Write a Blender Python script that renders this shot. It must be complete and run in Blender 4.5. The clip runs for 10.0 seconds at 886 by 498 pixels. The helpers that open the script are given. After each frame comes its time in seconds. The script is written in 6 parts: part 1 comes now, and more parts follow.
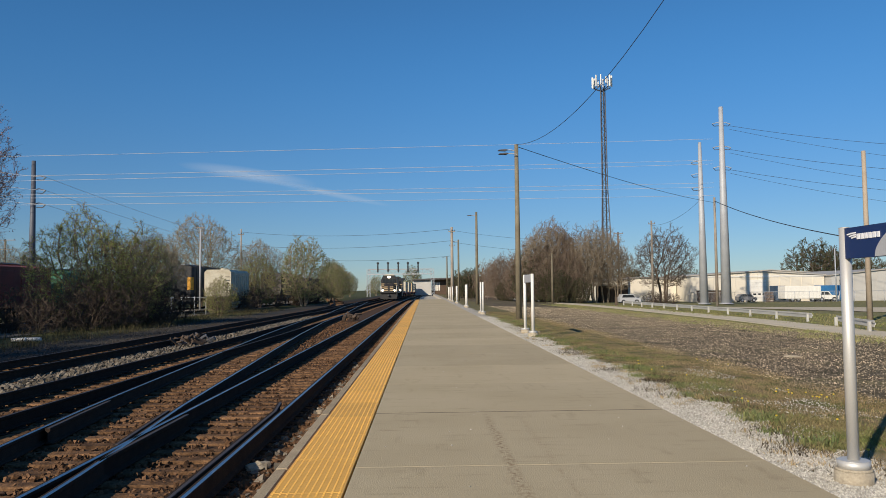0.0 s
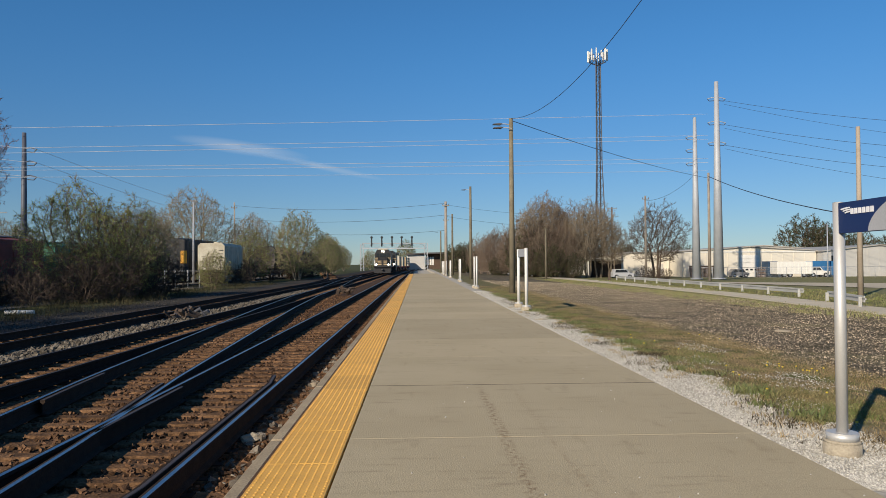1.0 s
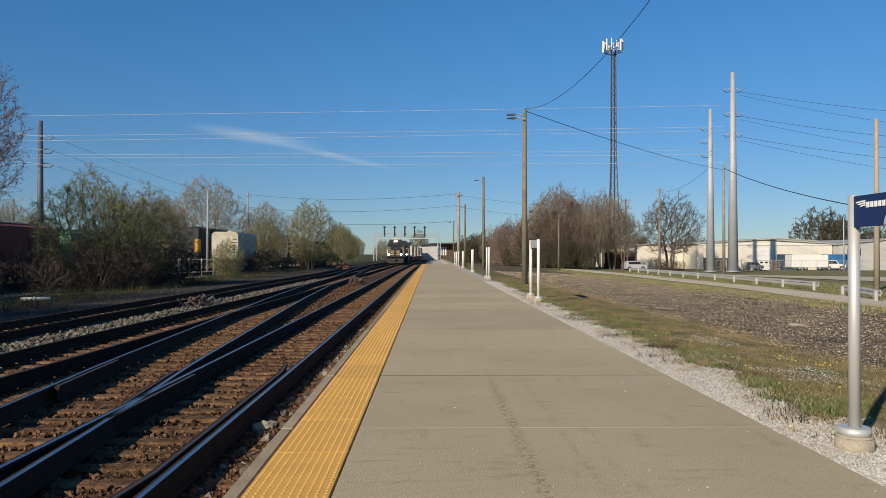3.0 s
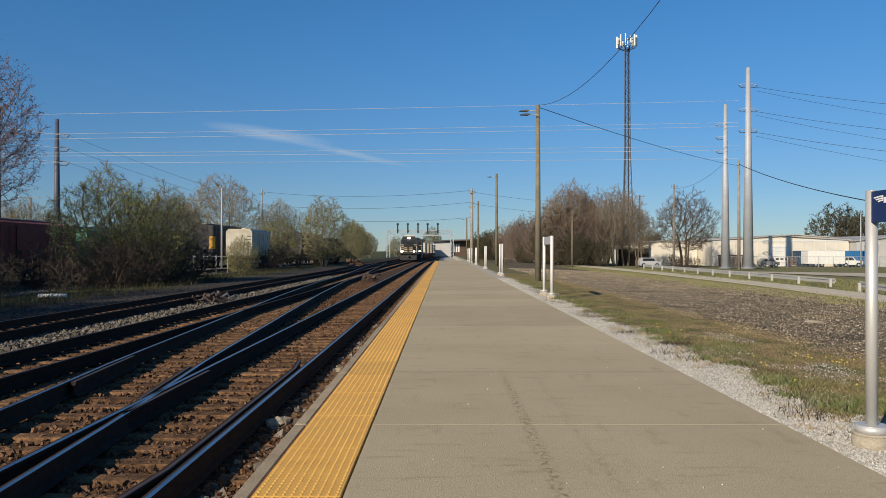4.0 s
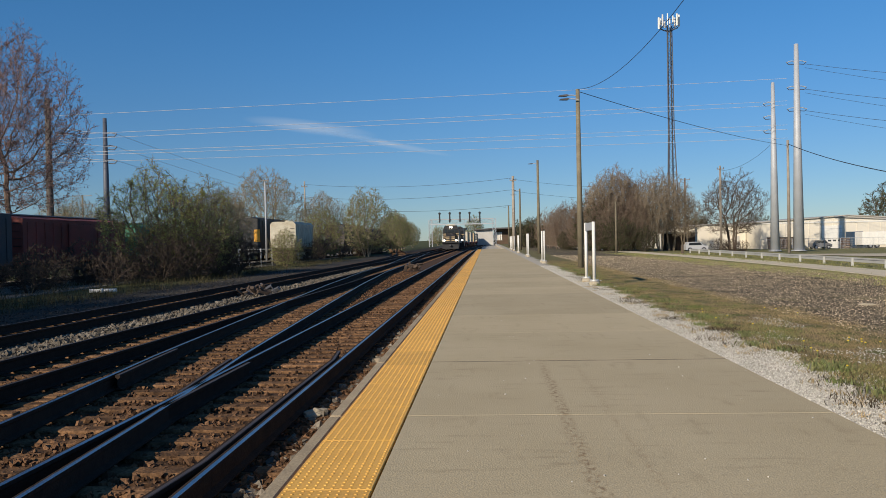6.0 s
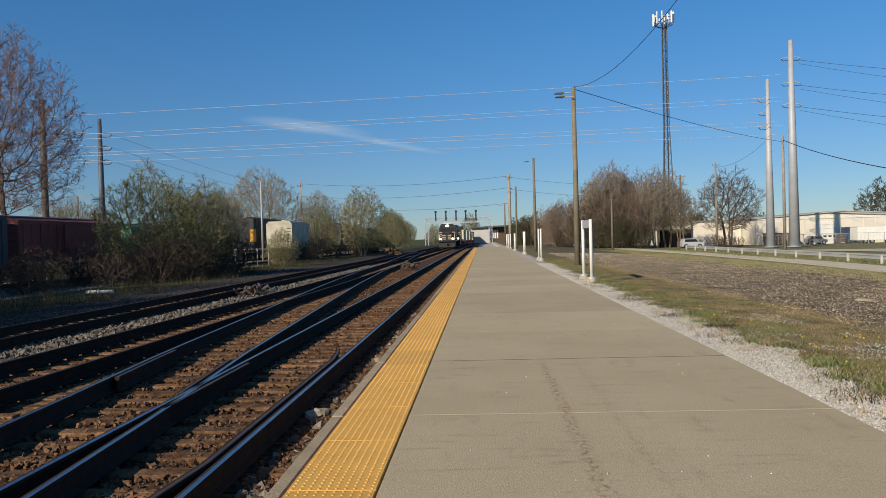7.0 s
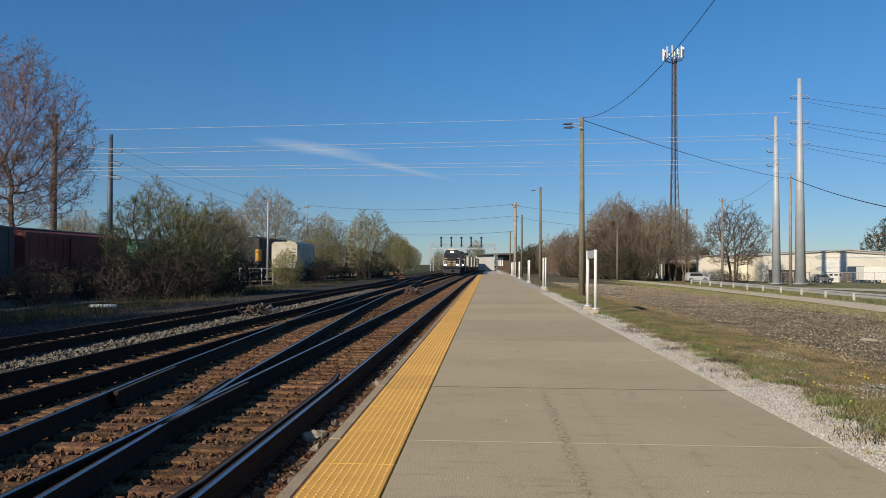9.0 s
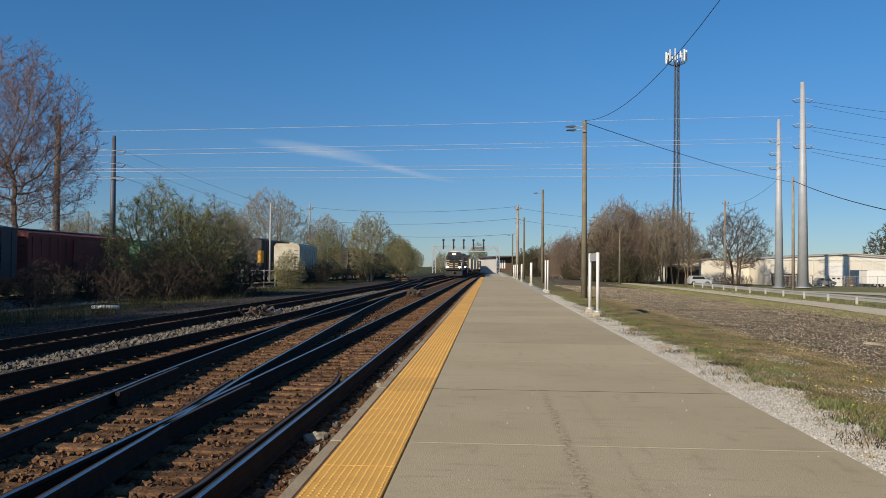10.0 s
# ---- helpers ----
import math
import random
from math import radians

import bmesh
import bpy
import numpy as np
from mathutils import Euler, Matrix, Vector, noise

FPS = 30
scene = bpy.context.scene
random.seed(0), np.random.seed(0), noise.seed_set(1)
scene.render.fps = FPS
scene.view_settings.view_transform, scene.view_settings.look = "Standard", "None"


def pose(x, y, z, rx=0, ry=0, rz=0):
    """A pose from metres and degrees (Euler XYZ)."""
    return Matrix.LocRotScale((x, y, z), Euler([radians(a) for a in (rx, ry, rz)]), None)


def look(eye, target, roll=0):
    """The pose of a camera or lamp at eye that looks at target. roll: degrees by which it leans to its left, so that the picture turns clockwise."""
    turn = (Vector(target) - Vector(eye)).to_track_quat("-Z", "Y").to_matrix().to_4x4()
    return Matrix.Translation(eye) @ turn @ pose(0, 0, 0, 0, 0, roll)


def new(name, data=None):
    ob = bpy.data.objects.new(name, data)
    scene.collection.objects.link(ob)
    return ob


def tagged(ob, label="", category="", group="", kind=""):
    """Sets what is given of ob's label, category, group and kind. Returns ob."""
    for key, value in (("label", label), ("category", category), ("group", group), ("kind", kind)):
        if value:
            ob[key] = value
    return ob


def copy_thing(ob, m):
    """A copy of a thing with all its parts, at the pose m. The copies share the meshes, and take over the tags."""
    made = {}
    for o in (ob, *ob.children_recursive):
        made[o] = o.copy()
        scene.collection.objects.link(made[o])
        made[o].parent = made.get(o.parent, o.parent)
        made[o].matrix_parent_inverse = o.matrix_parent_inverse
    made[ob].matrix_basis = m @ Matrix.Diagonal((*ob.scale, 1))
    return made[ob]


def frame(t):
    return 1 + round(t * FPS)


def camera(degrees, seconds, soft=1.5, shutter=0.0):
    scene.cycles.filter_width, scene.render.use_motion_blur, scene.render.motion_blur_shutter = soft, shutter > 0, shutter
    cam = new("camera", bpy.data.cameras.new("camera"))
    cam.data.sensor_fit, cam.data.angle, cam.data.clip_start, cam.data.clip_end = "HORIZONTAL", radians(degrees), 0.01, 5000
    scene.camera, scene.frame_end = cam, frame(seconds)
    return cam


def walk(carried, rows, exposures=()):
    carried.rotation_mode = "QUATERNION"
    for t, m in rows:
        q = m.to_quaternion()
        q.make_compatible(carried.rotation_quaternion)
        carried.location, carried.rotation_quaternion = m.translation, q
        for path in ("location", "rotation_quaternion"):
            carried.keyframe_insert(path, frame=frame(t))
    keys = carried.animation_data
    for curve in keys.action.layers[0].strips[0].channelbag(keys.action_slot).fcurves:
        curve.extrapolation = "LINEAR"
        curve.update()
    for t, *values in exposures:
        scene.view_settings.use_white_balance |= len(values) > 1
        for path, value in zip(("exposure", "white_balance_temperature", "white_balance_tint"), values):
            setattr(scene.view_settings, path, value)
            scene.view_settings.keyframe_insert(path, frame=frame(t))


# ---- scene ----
cam = camera(61.0, 10.0, 0.65)
PATH = [
    (0, (-0.072, -0.15, 1.644), (-0.02, 1.846, 1.751), -0.6),
    (0.5, (-0.079, -0.145, 1.639), (-0.022, 1.853, 1.72), -0.6),
    (1, (-0.08, -0.146, 1.633), (-0.012, 1.852, 1.672), -0.4),
    (1.5, (-0.068, -0.134, 1.633), (0.002, 1.865, 1.654), 0.1),
    (2, (-0.066, -0.134, 1.634), (-0.002, 1.865, 1.648), 0.2),
    (2.5, (-0.064, -0.14, 1.637), (-0.014, 1.859, 1.651), 0.1),
    (4, (-0.059, -0.13, 1.631), (-0.06, 1.87, 1.636), -0.0),
    (4.5, (-0.05, -0.11, 1.629), (-0.071, 1.89, 1.627), -0.2),
    (5, (0.022, -0.116, 1.64), (-0.029, 1.883, 1.637), -0.5),
    (5.5, (0.052, 0.003, 1.621), (-0.062, 2.0, 1.607), -0.9),
    (7, (-0.003, -0.001, 1.635), (-0.108, 1.997, 1.607), -1.6),
    (7.5, (0.001, -0.012, 1.632), (-0.096, 1.986, 1.645), -1.0),
    (8, (0.01, 0.012, 1.628), (-0.096, 2.009, 1.656), -0.6),
    (8.5, (0.005, 0.005, 1.625), (-0.11, 2.001, 1.659), -0.1),
    (9, (0.002, 0.006, 1.621), (-0.115, 2.002, 1.662), 0.3),
    (9.5, (0.001, -0.004, 1.622), (-0.118, 1.992, 1.666), 0.4),
    (10, (0.005, 0.006, 1.619), (-0.118, 2.001, 1.666), 0.5),
]
walk(cam, [(t, look(eye, target, roll)) for t, eye, target, roll in PATH])

# ---- light ----
SUN_AZ, SUN_EL = 215.4, 27.0
world = bpy.data.worlds.new("sky")
scene.world = world
world.use_nodes = True
wn = world.node_tree
sky = wn.nodes.new("ShaderNodeTexSky")
sky.sky_type, sky.sun_disc = "NISHITA", False
sky.sun_elevation, sky.sun_rotation = radians(SUN_EL), radians(SUN_AZ)
sky.air_density, sky.dust_density, sky.ozone_density = 0.8, 0.1, 3.0
wn.nodes["Background"].inputs["Strength"].default_value = 0.09
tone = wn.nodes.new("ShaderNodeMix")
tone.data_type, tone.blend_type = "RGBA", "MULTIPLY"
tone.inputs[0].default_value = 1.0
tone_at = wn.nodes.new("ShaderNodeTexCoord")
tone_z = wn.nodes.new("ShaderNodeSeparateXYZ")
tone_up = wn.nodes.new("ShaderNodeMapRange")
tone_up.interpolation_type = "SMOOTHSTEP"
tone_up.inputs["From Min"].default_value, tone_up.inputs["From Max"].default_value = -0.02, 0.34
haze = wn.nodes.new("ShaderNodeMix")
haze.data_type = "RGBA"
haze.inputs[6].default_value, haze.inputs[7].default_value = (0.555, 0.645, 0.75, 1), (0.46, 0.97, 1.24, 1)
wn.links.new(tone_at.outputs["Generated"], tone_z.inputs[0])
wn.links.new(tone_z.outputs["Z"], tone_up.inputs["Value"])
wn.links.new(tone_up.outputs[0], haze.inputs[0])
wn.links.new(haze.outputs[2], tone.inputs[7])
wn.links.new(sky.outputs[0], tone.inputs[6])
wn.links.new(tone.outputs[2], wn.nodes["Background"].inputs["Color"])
sun_data = bpy.data.lights.new("sun", "SUN")
sun_data.energy, sun_data.angle, sun_data.color = 5.0, radians(0.6), (1.0, 0.86, 0.68)
sun = new("sun", sun_data)
sx, sy = math.sin(radians(SUN_AZ)), math.cos(radians(SUN_AZ))
sun.matrix_world = look((sx * 50, sy * 50, 50 * math.tan(radians(SUN_EL))), (0, 0, 0))
scene.view_settings.exposure = 0.0


# ---- materials ----
def mat(name, base, rough=0.8, metal=0.0, second=None, scale=2.0, fine=40.0, amount=0.5, bump=0.3, vary=0.15, emit=0.0):
    """A surface with large blotches towards a second colour, fine grain, relief, and a shift for each piece."""
    m = bpy.data.materials.new(name)
    m.use_nodes = True
    nt = m.node_tree
    n, l = nt.nodes, nt.links
    b = n["Principled BSDF"]
    geo = n.new("ShaderNodeNewGeometry")
    info = n.new("ShaderNodeObjectInfo")
    big, small = n.new("ShaderNodeTexNoise"), n.new("ShaderNodeTexNoise")
    big.inputs["Scale"].default_value, big.inputs["Detail"].default_value = scale, 5
    small.inputs["Scale"].default_value, small.inputs["Detail"].default_value = fine, 4
    for t in (big, small):
        l.new(geo.outputs["Position"], t.inputs["Vector"])
    second = second or tuple(c * 0.6 for c in base)
    ramp = n.new("ShaderNodeMapRange")
    ramp.inputs["From Min"].default_value, ramp.inputs["From Max"].default_value = 0.35, 0.7
    ramp.inputs["To Max"].default_value = amount
    l.new(big.outputs["Fac"], ramp.inputs["Value"])
    mix = n.new("ShaderNodeMix")
    mix.data_type = "RGBA"
    mix.inputs[6].default_value, mix.inputs[7].default_value = (*base, 1), (*second, 1)
    l.new(ramp.outputs[0], mix.inputs[0])
    val = n.new("ShaderNodeMapRange")
    val.inputs["From Min"].default_value, val.inputs["From Max"].default_value = 0.3, 0.7
    val.inputs["To Min"].default_value, val.inputs["To Max"].default_value = 1 - vary, 1 + vary
    l.new(small.outputs["Fac"], val.inputs["Value"])
    per = n.new("ShaderNodeMapRange")
    per.inputs["To Min"].default_value, per.inputs["To Max"].default_value = 1 - vary * 0.8, 1 + vary * 0.8
    l.new(info.outputs["Random"], per.inputs["Value"])
    mul = n.new("ShaderNodeMath")
    mul.operation = "MULTIPLY"
    l.new(val.outputs[0], mul.inputs[0])
    l.new(per.outputs[0], mul.inputs[1])
    hsv = n.new("ShaderNodeHueSaturation")
    l.new(mix.outputs[2], hsv.inputs["Color"])
    l.new(mul.outputs[0], hsv.inputs["Value"])
    l.new(hsv.outputs[0], b.inputs["Base Color"])
    b.inputs["Roughness"].default_value, b.inputs["Metallic"].default_value = rough, metal
    if rough >= 0.85:
        b.inputs["Specular IOR Level"].default_value = 0.15
    if bump:
        bm = n.new("ShaderNodeBump")
        bm.inputs["Strength"].default_value, bm.inputs["Distance"].default_value = bump, 0.02
        l.new(small.outputs["Fac"], bm.inputs["Height"])
        l.new(bm.outputs[0], b.inputs["Normal"])
    if emit:
        b.inputs["Emission Color"].default_value = (*base, 1)
        b.inputs["Emission Strength"].default_value = emit
    return m


def island(m, low, high):
    """Lets each loose piece of a joined mesh have a brightness of its own."""
    nt = m.node_tree
    hsv = next(x for x in nt.nodes if x.type == "HUE_SAT")
    old = hsv.inputs["Value"].links[0].from_socket
    geo = nt.nodes.new("ShaderNodeNewGeometry")
    r = nt.nodes.new("ShaderNodeMapRange")
    r.inputs["To Min"].default_value, r.inputs["To Max"].default_value = low, high
    nt.links.new(geo.outputs["Random Per Island"], r.inputs["Value"])
    k = nt.nodes.new("ShaderNodeMath")
    k.operation = "MULTIPLY"
    nt.links.new(old, k.inputs[0])
    nt.links.new(r.outputs[0], k.inputs[1])
    nt.links.new(k.outputs[0], hsv.inputs["Value"])
    return m


CONCRETE_PLAIN = mat("platform_concrete", (0.475, 0.398, 0.259), 0.9, 0, (0.405, 0.334, 0.21), 0.5, 70, 0.7, 0.3, 0.085)


def stain(m, dark, sx, sy, lo, hi, amount):
    """Adds drawn-out dark stains and scuffs to a surface."""
    nt = m.node_tree
    n, l = nt.nodes, nt.links
    b = n["Principled BSDF"]
    old = b.inputs["Base Color"].links[0].from_socket
    geo, mp, t = n.new("ShaderNodeNewGeometry"), n.new("ShaderNodeMapping"), n.new("ShaderNodeTexNoise")
    mp.inputs["Scale"].default_value = (sx, sy, 1)
    t.inputs["Scale"].default_value, t.inputs["Detail"].default_value, t.inputs["Roughness"].default_value = 1.0, 8, 0.7
    l.new(geo.outputs["Position"], mp.inputs["Vector"])
    l.new(mp.outputs[0], t.inputs["Vector"])
    r = n.new("ShaderNodeMapRange")
    r.inputs["From Min"].default_value, r.inputs["From Max"].default_value, r.inputs["To Max"].default_value = lo, hi, amount
    l.new(t.outputs["Fac"], r.inputs["Value"])
    k = n.new("ShaderNodeMix")
    k.data_type = "RGBA"
    k.inputs[7].default_value = (*dark, 1)
    l.new(r.outputs[0], k.inputs[0])
    l.new(old, k.inputs[6])
    l.new(k.outputs[2], b.inputs["Base Color"])
    return m


CONCRETE = stain(stain(CONCRETE_PLAIN, (0.2, 0.155, 0.1), 1.3, 8.0, 0.56, 0.74, 0.6), (0.22, 0.165, 0.10), 4.0, 1.0, 0.57, 0.76, 0.45)


def tracks_on(m, dark, centres, half, amount):
    """Long worn drip and wheel stains along the platform."""
    nt = m.node_tree
    n, l = nt.nodes, nt.links
    b = n["Principled BSDF"]
    geo, sep, mp, t = n.new("ShaderNodeNewGeometry"), n.new("ShaderNodeSeparateXYZ"), n.new("ShaderNodeMapping"), n.new("ShaderNodeTexNoise")
    l.new(geo.outputs["Position"], sep.inputs[0])
    mp.inputs["Scale"].default_value = (24, 15.0, 1)
    t.inputs["Scale"].default_value, t.inputs["Detail"].default_value = 1.0, 7
    l.new(geo.outputs["Position"], mp.inputs["Vector"])
    l.new(mp.outputs[0], t.inputs["Vector"])
    wob = n.new("ShaderNodeTexNoise")
    wob.inputs["Scale"].default_value, wob.inputs["Detail"].default_value = 1.3, 5
    l.new(geo.outputs["Position"], wob.inputs["Vector"])

    def calc(op, p, q):
        k = n.new("ShaderNodeMath")
        k.operation, k.use_clamp = op, op == "MULTIPLY"
        for i, v in enumerate((p, q)):
            if isinstance(v, (int, float)):
                k.inputs[i].default_value = v
            else:
                l.new(v, k.inputs[i])
        return k.outputs[0]

    x = calc("ADD", sep.outputs["X"], calc("MULTIPLY", wob.outputs["Fac"], 0.09))
    for c in centres:
        d = calc("ABSOLUTE", calc("SUBTRACT", x, c + 0.045), 0)
        r = n.new("ShaderNodeMapRange")
        r.inputs["From Min"].default_value, r.inputs["From Max"].default_value = half, 0
        l.new(d, r.inputs["Value"])
        s = n.new("ShaderNodeMapRange")
        s.inputs["From Min"].default_value, s.inputs["From Max"].default_value, s.inputs["To Max"].default_value = 0.45, 0.68, amount
        l.new(t.outputs["Fac"], s.inputs["Value"])
        k = n.new("ShaderNodeMix")
        k.data_type = "RGBA"
        k.inputs[7].default_value = (*dark, 1)
        end = n.new("ShaderNodeMapRange")
        end.inputs["From Min"].default_value, end.inputs["From Max"].default_value = 10.6, 8.8
        l.new(sep.outputs["Y"], end.inputs["Value"])
        l.new(calc("MULTIPLY", calc("MULTIPLY", r.outputs[0], s.outputs[0]), end.outputs[0]), k.inputs[0])
        l.new(b.inputs["Base Color"].links[0].from_socket, k.inputs[6])
        l.new(k.outputs[2], b.inputs["Base Color"])
    return m


CONCRETE = tracks_on(CONCRETE, (0.17, 0.10, 0.05), (0.73,), 0.085, 0.9)
CONCRETE = tracks_on(CONCRETE, (0.22, 0.14, 0.08), (1.15,), 0.06, 0.4)
EDGE = mat("edge_concrete", (0.38, 0.305, 0.20), 0.9, 0, (0.25, 0.195, 0.13), 3, 50, 0.6, 0.4, 0.2)
TACTILE = mat("tactile_yellow", (0.72, 0.40, 0.075), 0.6, 0, (0.60, 0.32, 0.06), 4, 80, 0.6, 0.1, 0.1)
RAIL_SIDE = mat("rail_rust", (0.045, 0.03, 0.022), 0.95, 0.0, (0.022, 0.017, 0.014), 6, 60, 0.7, 0.4, 0.25)
RAIL_TOP = mat("rail_polished", (0.40, 0.41, 0.44), 0.3, 1.0, (0.24, 0.24, 0.26), 3, 90, 0.5, 0.05, 0.1)
RAIL_DULL = mat("rail_dull_top", (0.10, 0.08, 0.07), 0.6, 0.5, (0.05, 0.04, 0.035), 5, 90, 0.5, 0.05, 0.15)
TIE = mat("tie_wood", (0.215, 0.12, 0.06), 0.9, 0, (0.06, 0.035, 0.02), 5, 30, 0.95, 0.8, 0.38)
BALLAST = island(mat("rusty_ballast", (0.145, 0.08, 0.043), 0.95, 0, (0.07, 0.042, 0.027), 1.2, 50, 0.7, 0.5, 0.25), 0.45, 1.5)
BALLAST_GREY = island(mat("grey_ballast", (0.21, 0.185, 0.15), 0.95, 0, (0.13, 0.11, 0.085), 1.2, 50, 0.7, 0.5, 0.25), 0.5, 1.4)
CINDER = island(mat("cinders", (0.055, 0.05, 0.045), 0.95, 0, (0.03, 0.028, 0.026), 1.2, 50, 0.7, 0.5, 0.25), 0.5, 1.7)
LIMESTONE = island(mat("white_gravel", (0.53, 0.51, 0.46), 0.95, 0, (0.40, 0.38, 0.33), 2, 50, 0.6, 0.4, 0.2), 0.6, 1.25)
CHIPS = island(mat("lot_chips", (0.27, 0.22, 0.15), 0.95, 0, (0.085, 0.07, 0.055), 0.8, 50, 0.85, 0.4, 0.3), 0.25, 2.2)
GRASS = island(mat("grass", (0.125, 0.155, 0.04), 0.8, 0, (0.25, 0.20, 0.095), 1.4, 20, 1.0, 0, 0.3), 0.6, 1.5)
DRY = island(mat("dry_grass", (0.36, 0.27, 0.145), 0.9, 0, (0.17, 0.13, 0.06), 1.2, 20, 0.9, 0, 0.3), 0.6, 1.4)
WEED = island(mat("weed_green", (0.115, 0.15, 0.045), 0.7, 0, (0.19, 0.18, 0.075), 3, 20, 0.8, 0, 0.3), 0.6, 1.5)
DANDELION = mat("dandelion_yellow", (0.66, 0.48, 0.04), 0.8)
WOODPOLE = mat("weathered_pole", (0.21, 0.185, 0.13), 0.9, 0, (0.14, 0.12, 0.085), 1.5, 25, 0.8, 0.12, 0.2)
GREYPOLE = mat("grey_pole", (0.34, 0.30, 0.25), 0.9, 0, (0.24, 0.2, 0.16), 1.5, 25, 0.8, 0.12, 0.2)
GALV = mat("galvanised_steel", (0.42, 0.44, 0.465), 0.6, 0.15, (0.32, 0.34, 0.37), 0.8, 12, 0.6, 0.1, 0.12)
ALU = mat("brushed_aluminium", (0.58, 0.57, 0.54), 0.5, 0.4, (0.58, 0.57, 0.53), 3, 150, 0.4, 0.05, 0.06)
WHITEPAINT = mat("white_paint", (0.78, 0.77, 0.72), 0.6, 0, (0.66, 0.64, 0.58), 3, 40, 0.5, 0.05, 0.06)
NAVY = mat("navy_panel", (0.012, 0.03, 0.115), 0.45, 0, (0.015, 0.035, 0.13), 4, 60, 0.4, 0.0, 0.05)
SILVER = mat("silver_panel", (0.42, 0.43, 0.45), 0.5, 0, (0.36, 0.37, 0.39), 4, 60, 0.4, 0, 0.05)
LETTER = mat("white_print", (0.85, 0.86, 0.88), 0.5, 0, (0.8, 0.8, 0.82), 4, 60, 0.4, 0, 0.03)
FOOTING = mat("footing_concrete", (0.44, 0.385, 0.29), 0.9, 0, (0.32, 0.27, 0.2), 8, 60, 0.7, 0.5, 0.15)
BLACK = mat("black_paint", (0.018, 0.018, 0.02), 0.5, 0, (0.03, 0.028, 0.025), 2, 40, 0.6, 0.1, 0.15)
WIRE = mat("aluminium_wire", (0.72, 0.72, 0.73), 0.5, 0.1, (0.6, 0.6, 0.6), 1, 10, 0.3, 0, 0.05)
CABLE = mat("black_cable", (0.03, 0.032, 0.04), 0.6)
DARKSTEEL = mat("dark_steel", (0.09, 0.095, 0.11), 0.6, 0.4, (0.14, 0.12, 0.11), 1, 20, 0.6, 0.1, 0.15)
ASPHALT = mat("trail_paving", (0.57, 0.50, 0.375), 0.95, 0, (0.47, 0.405, 0.30), 0.6, 50, 0.7, 0.1, 0.1)


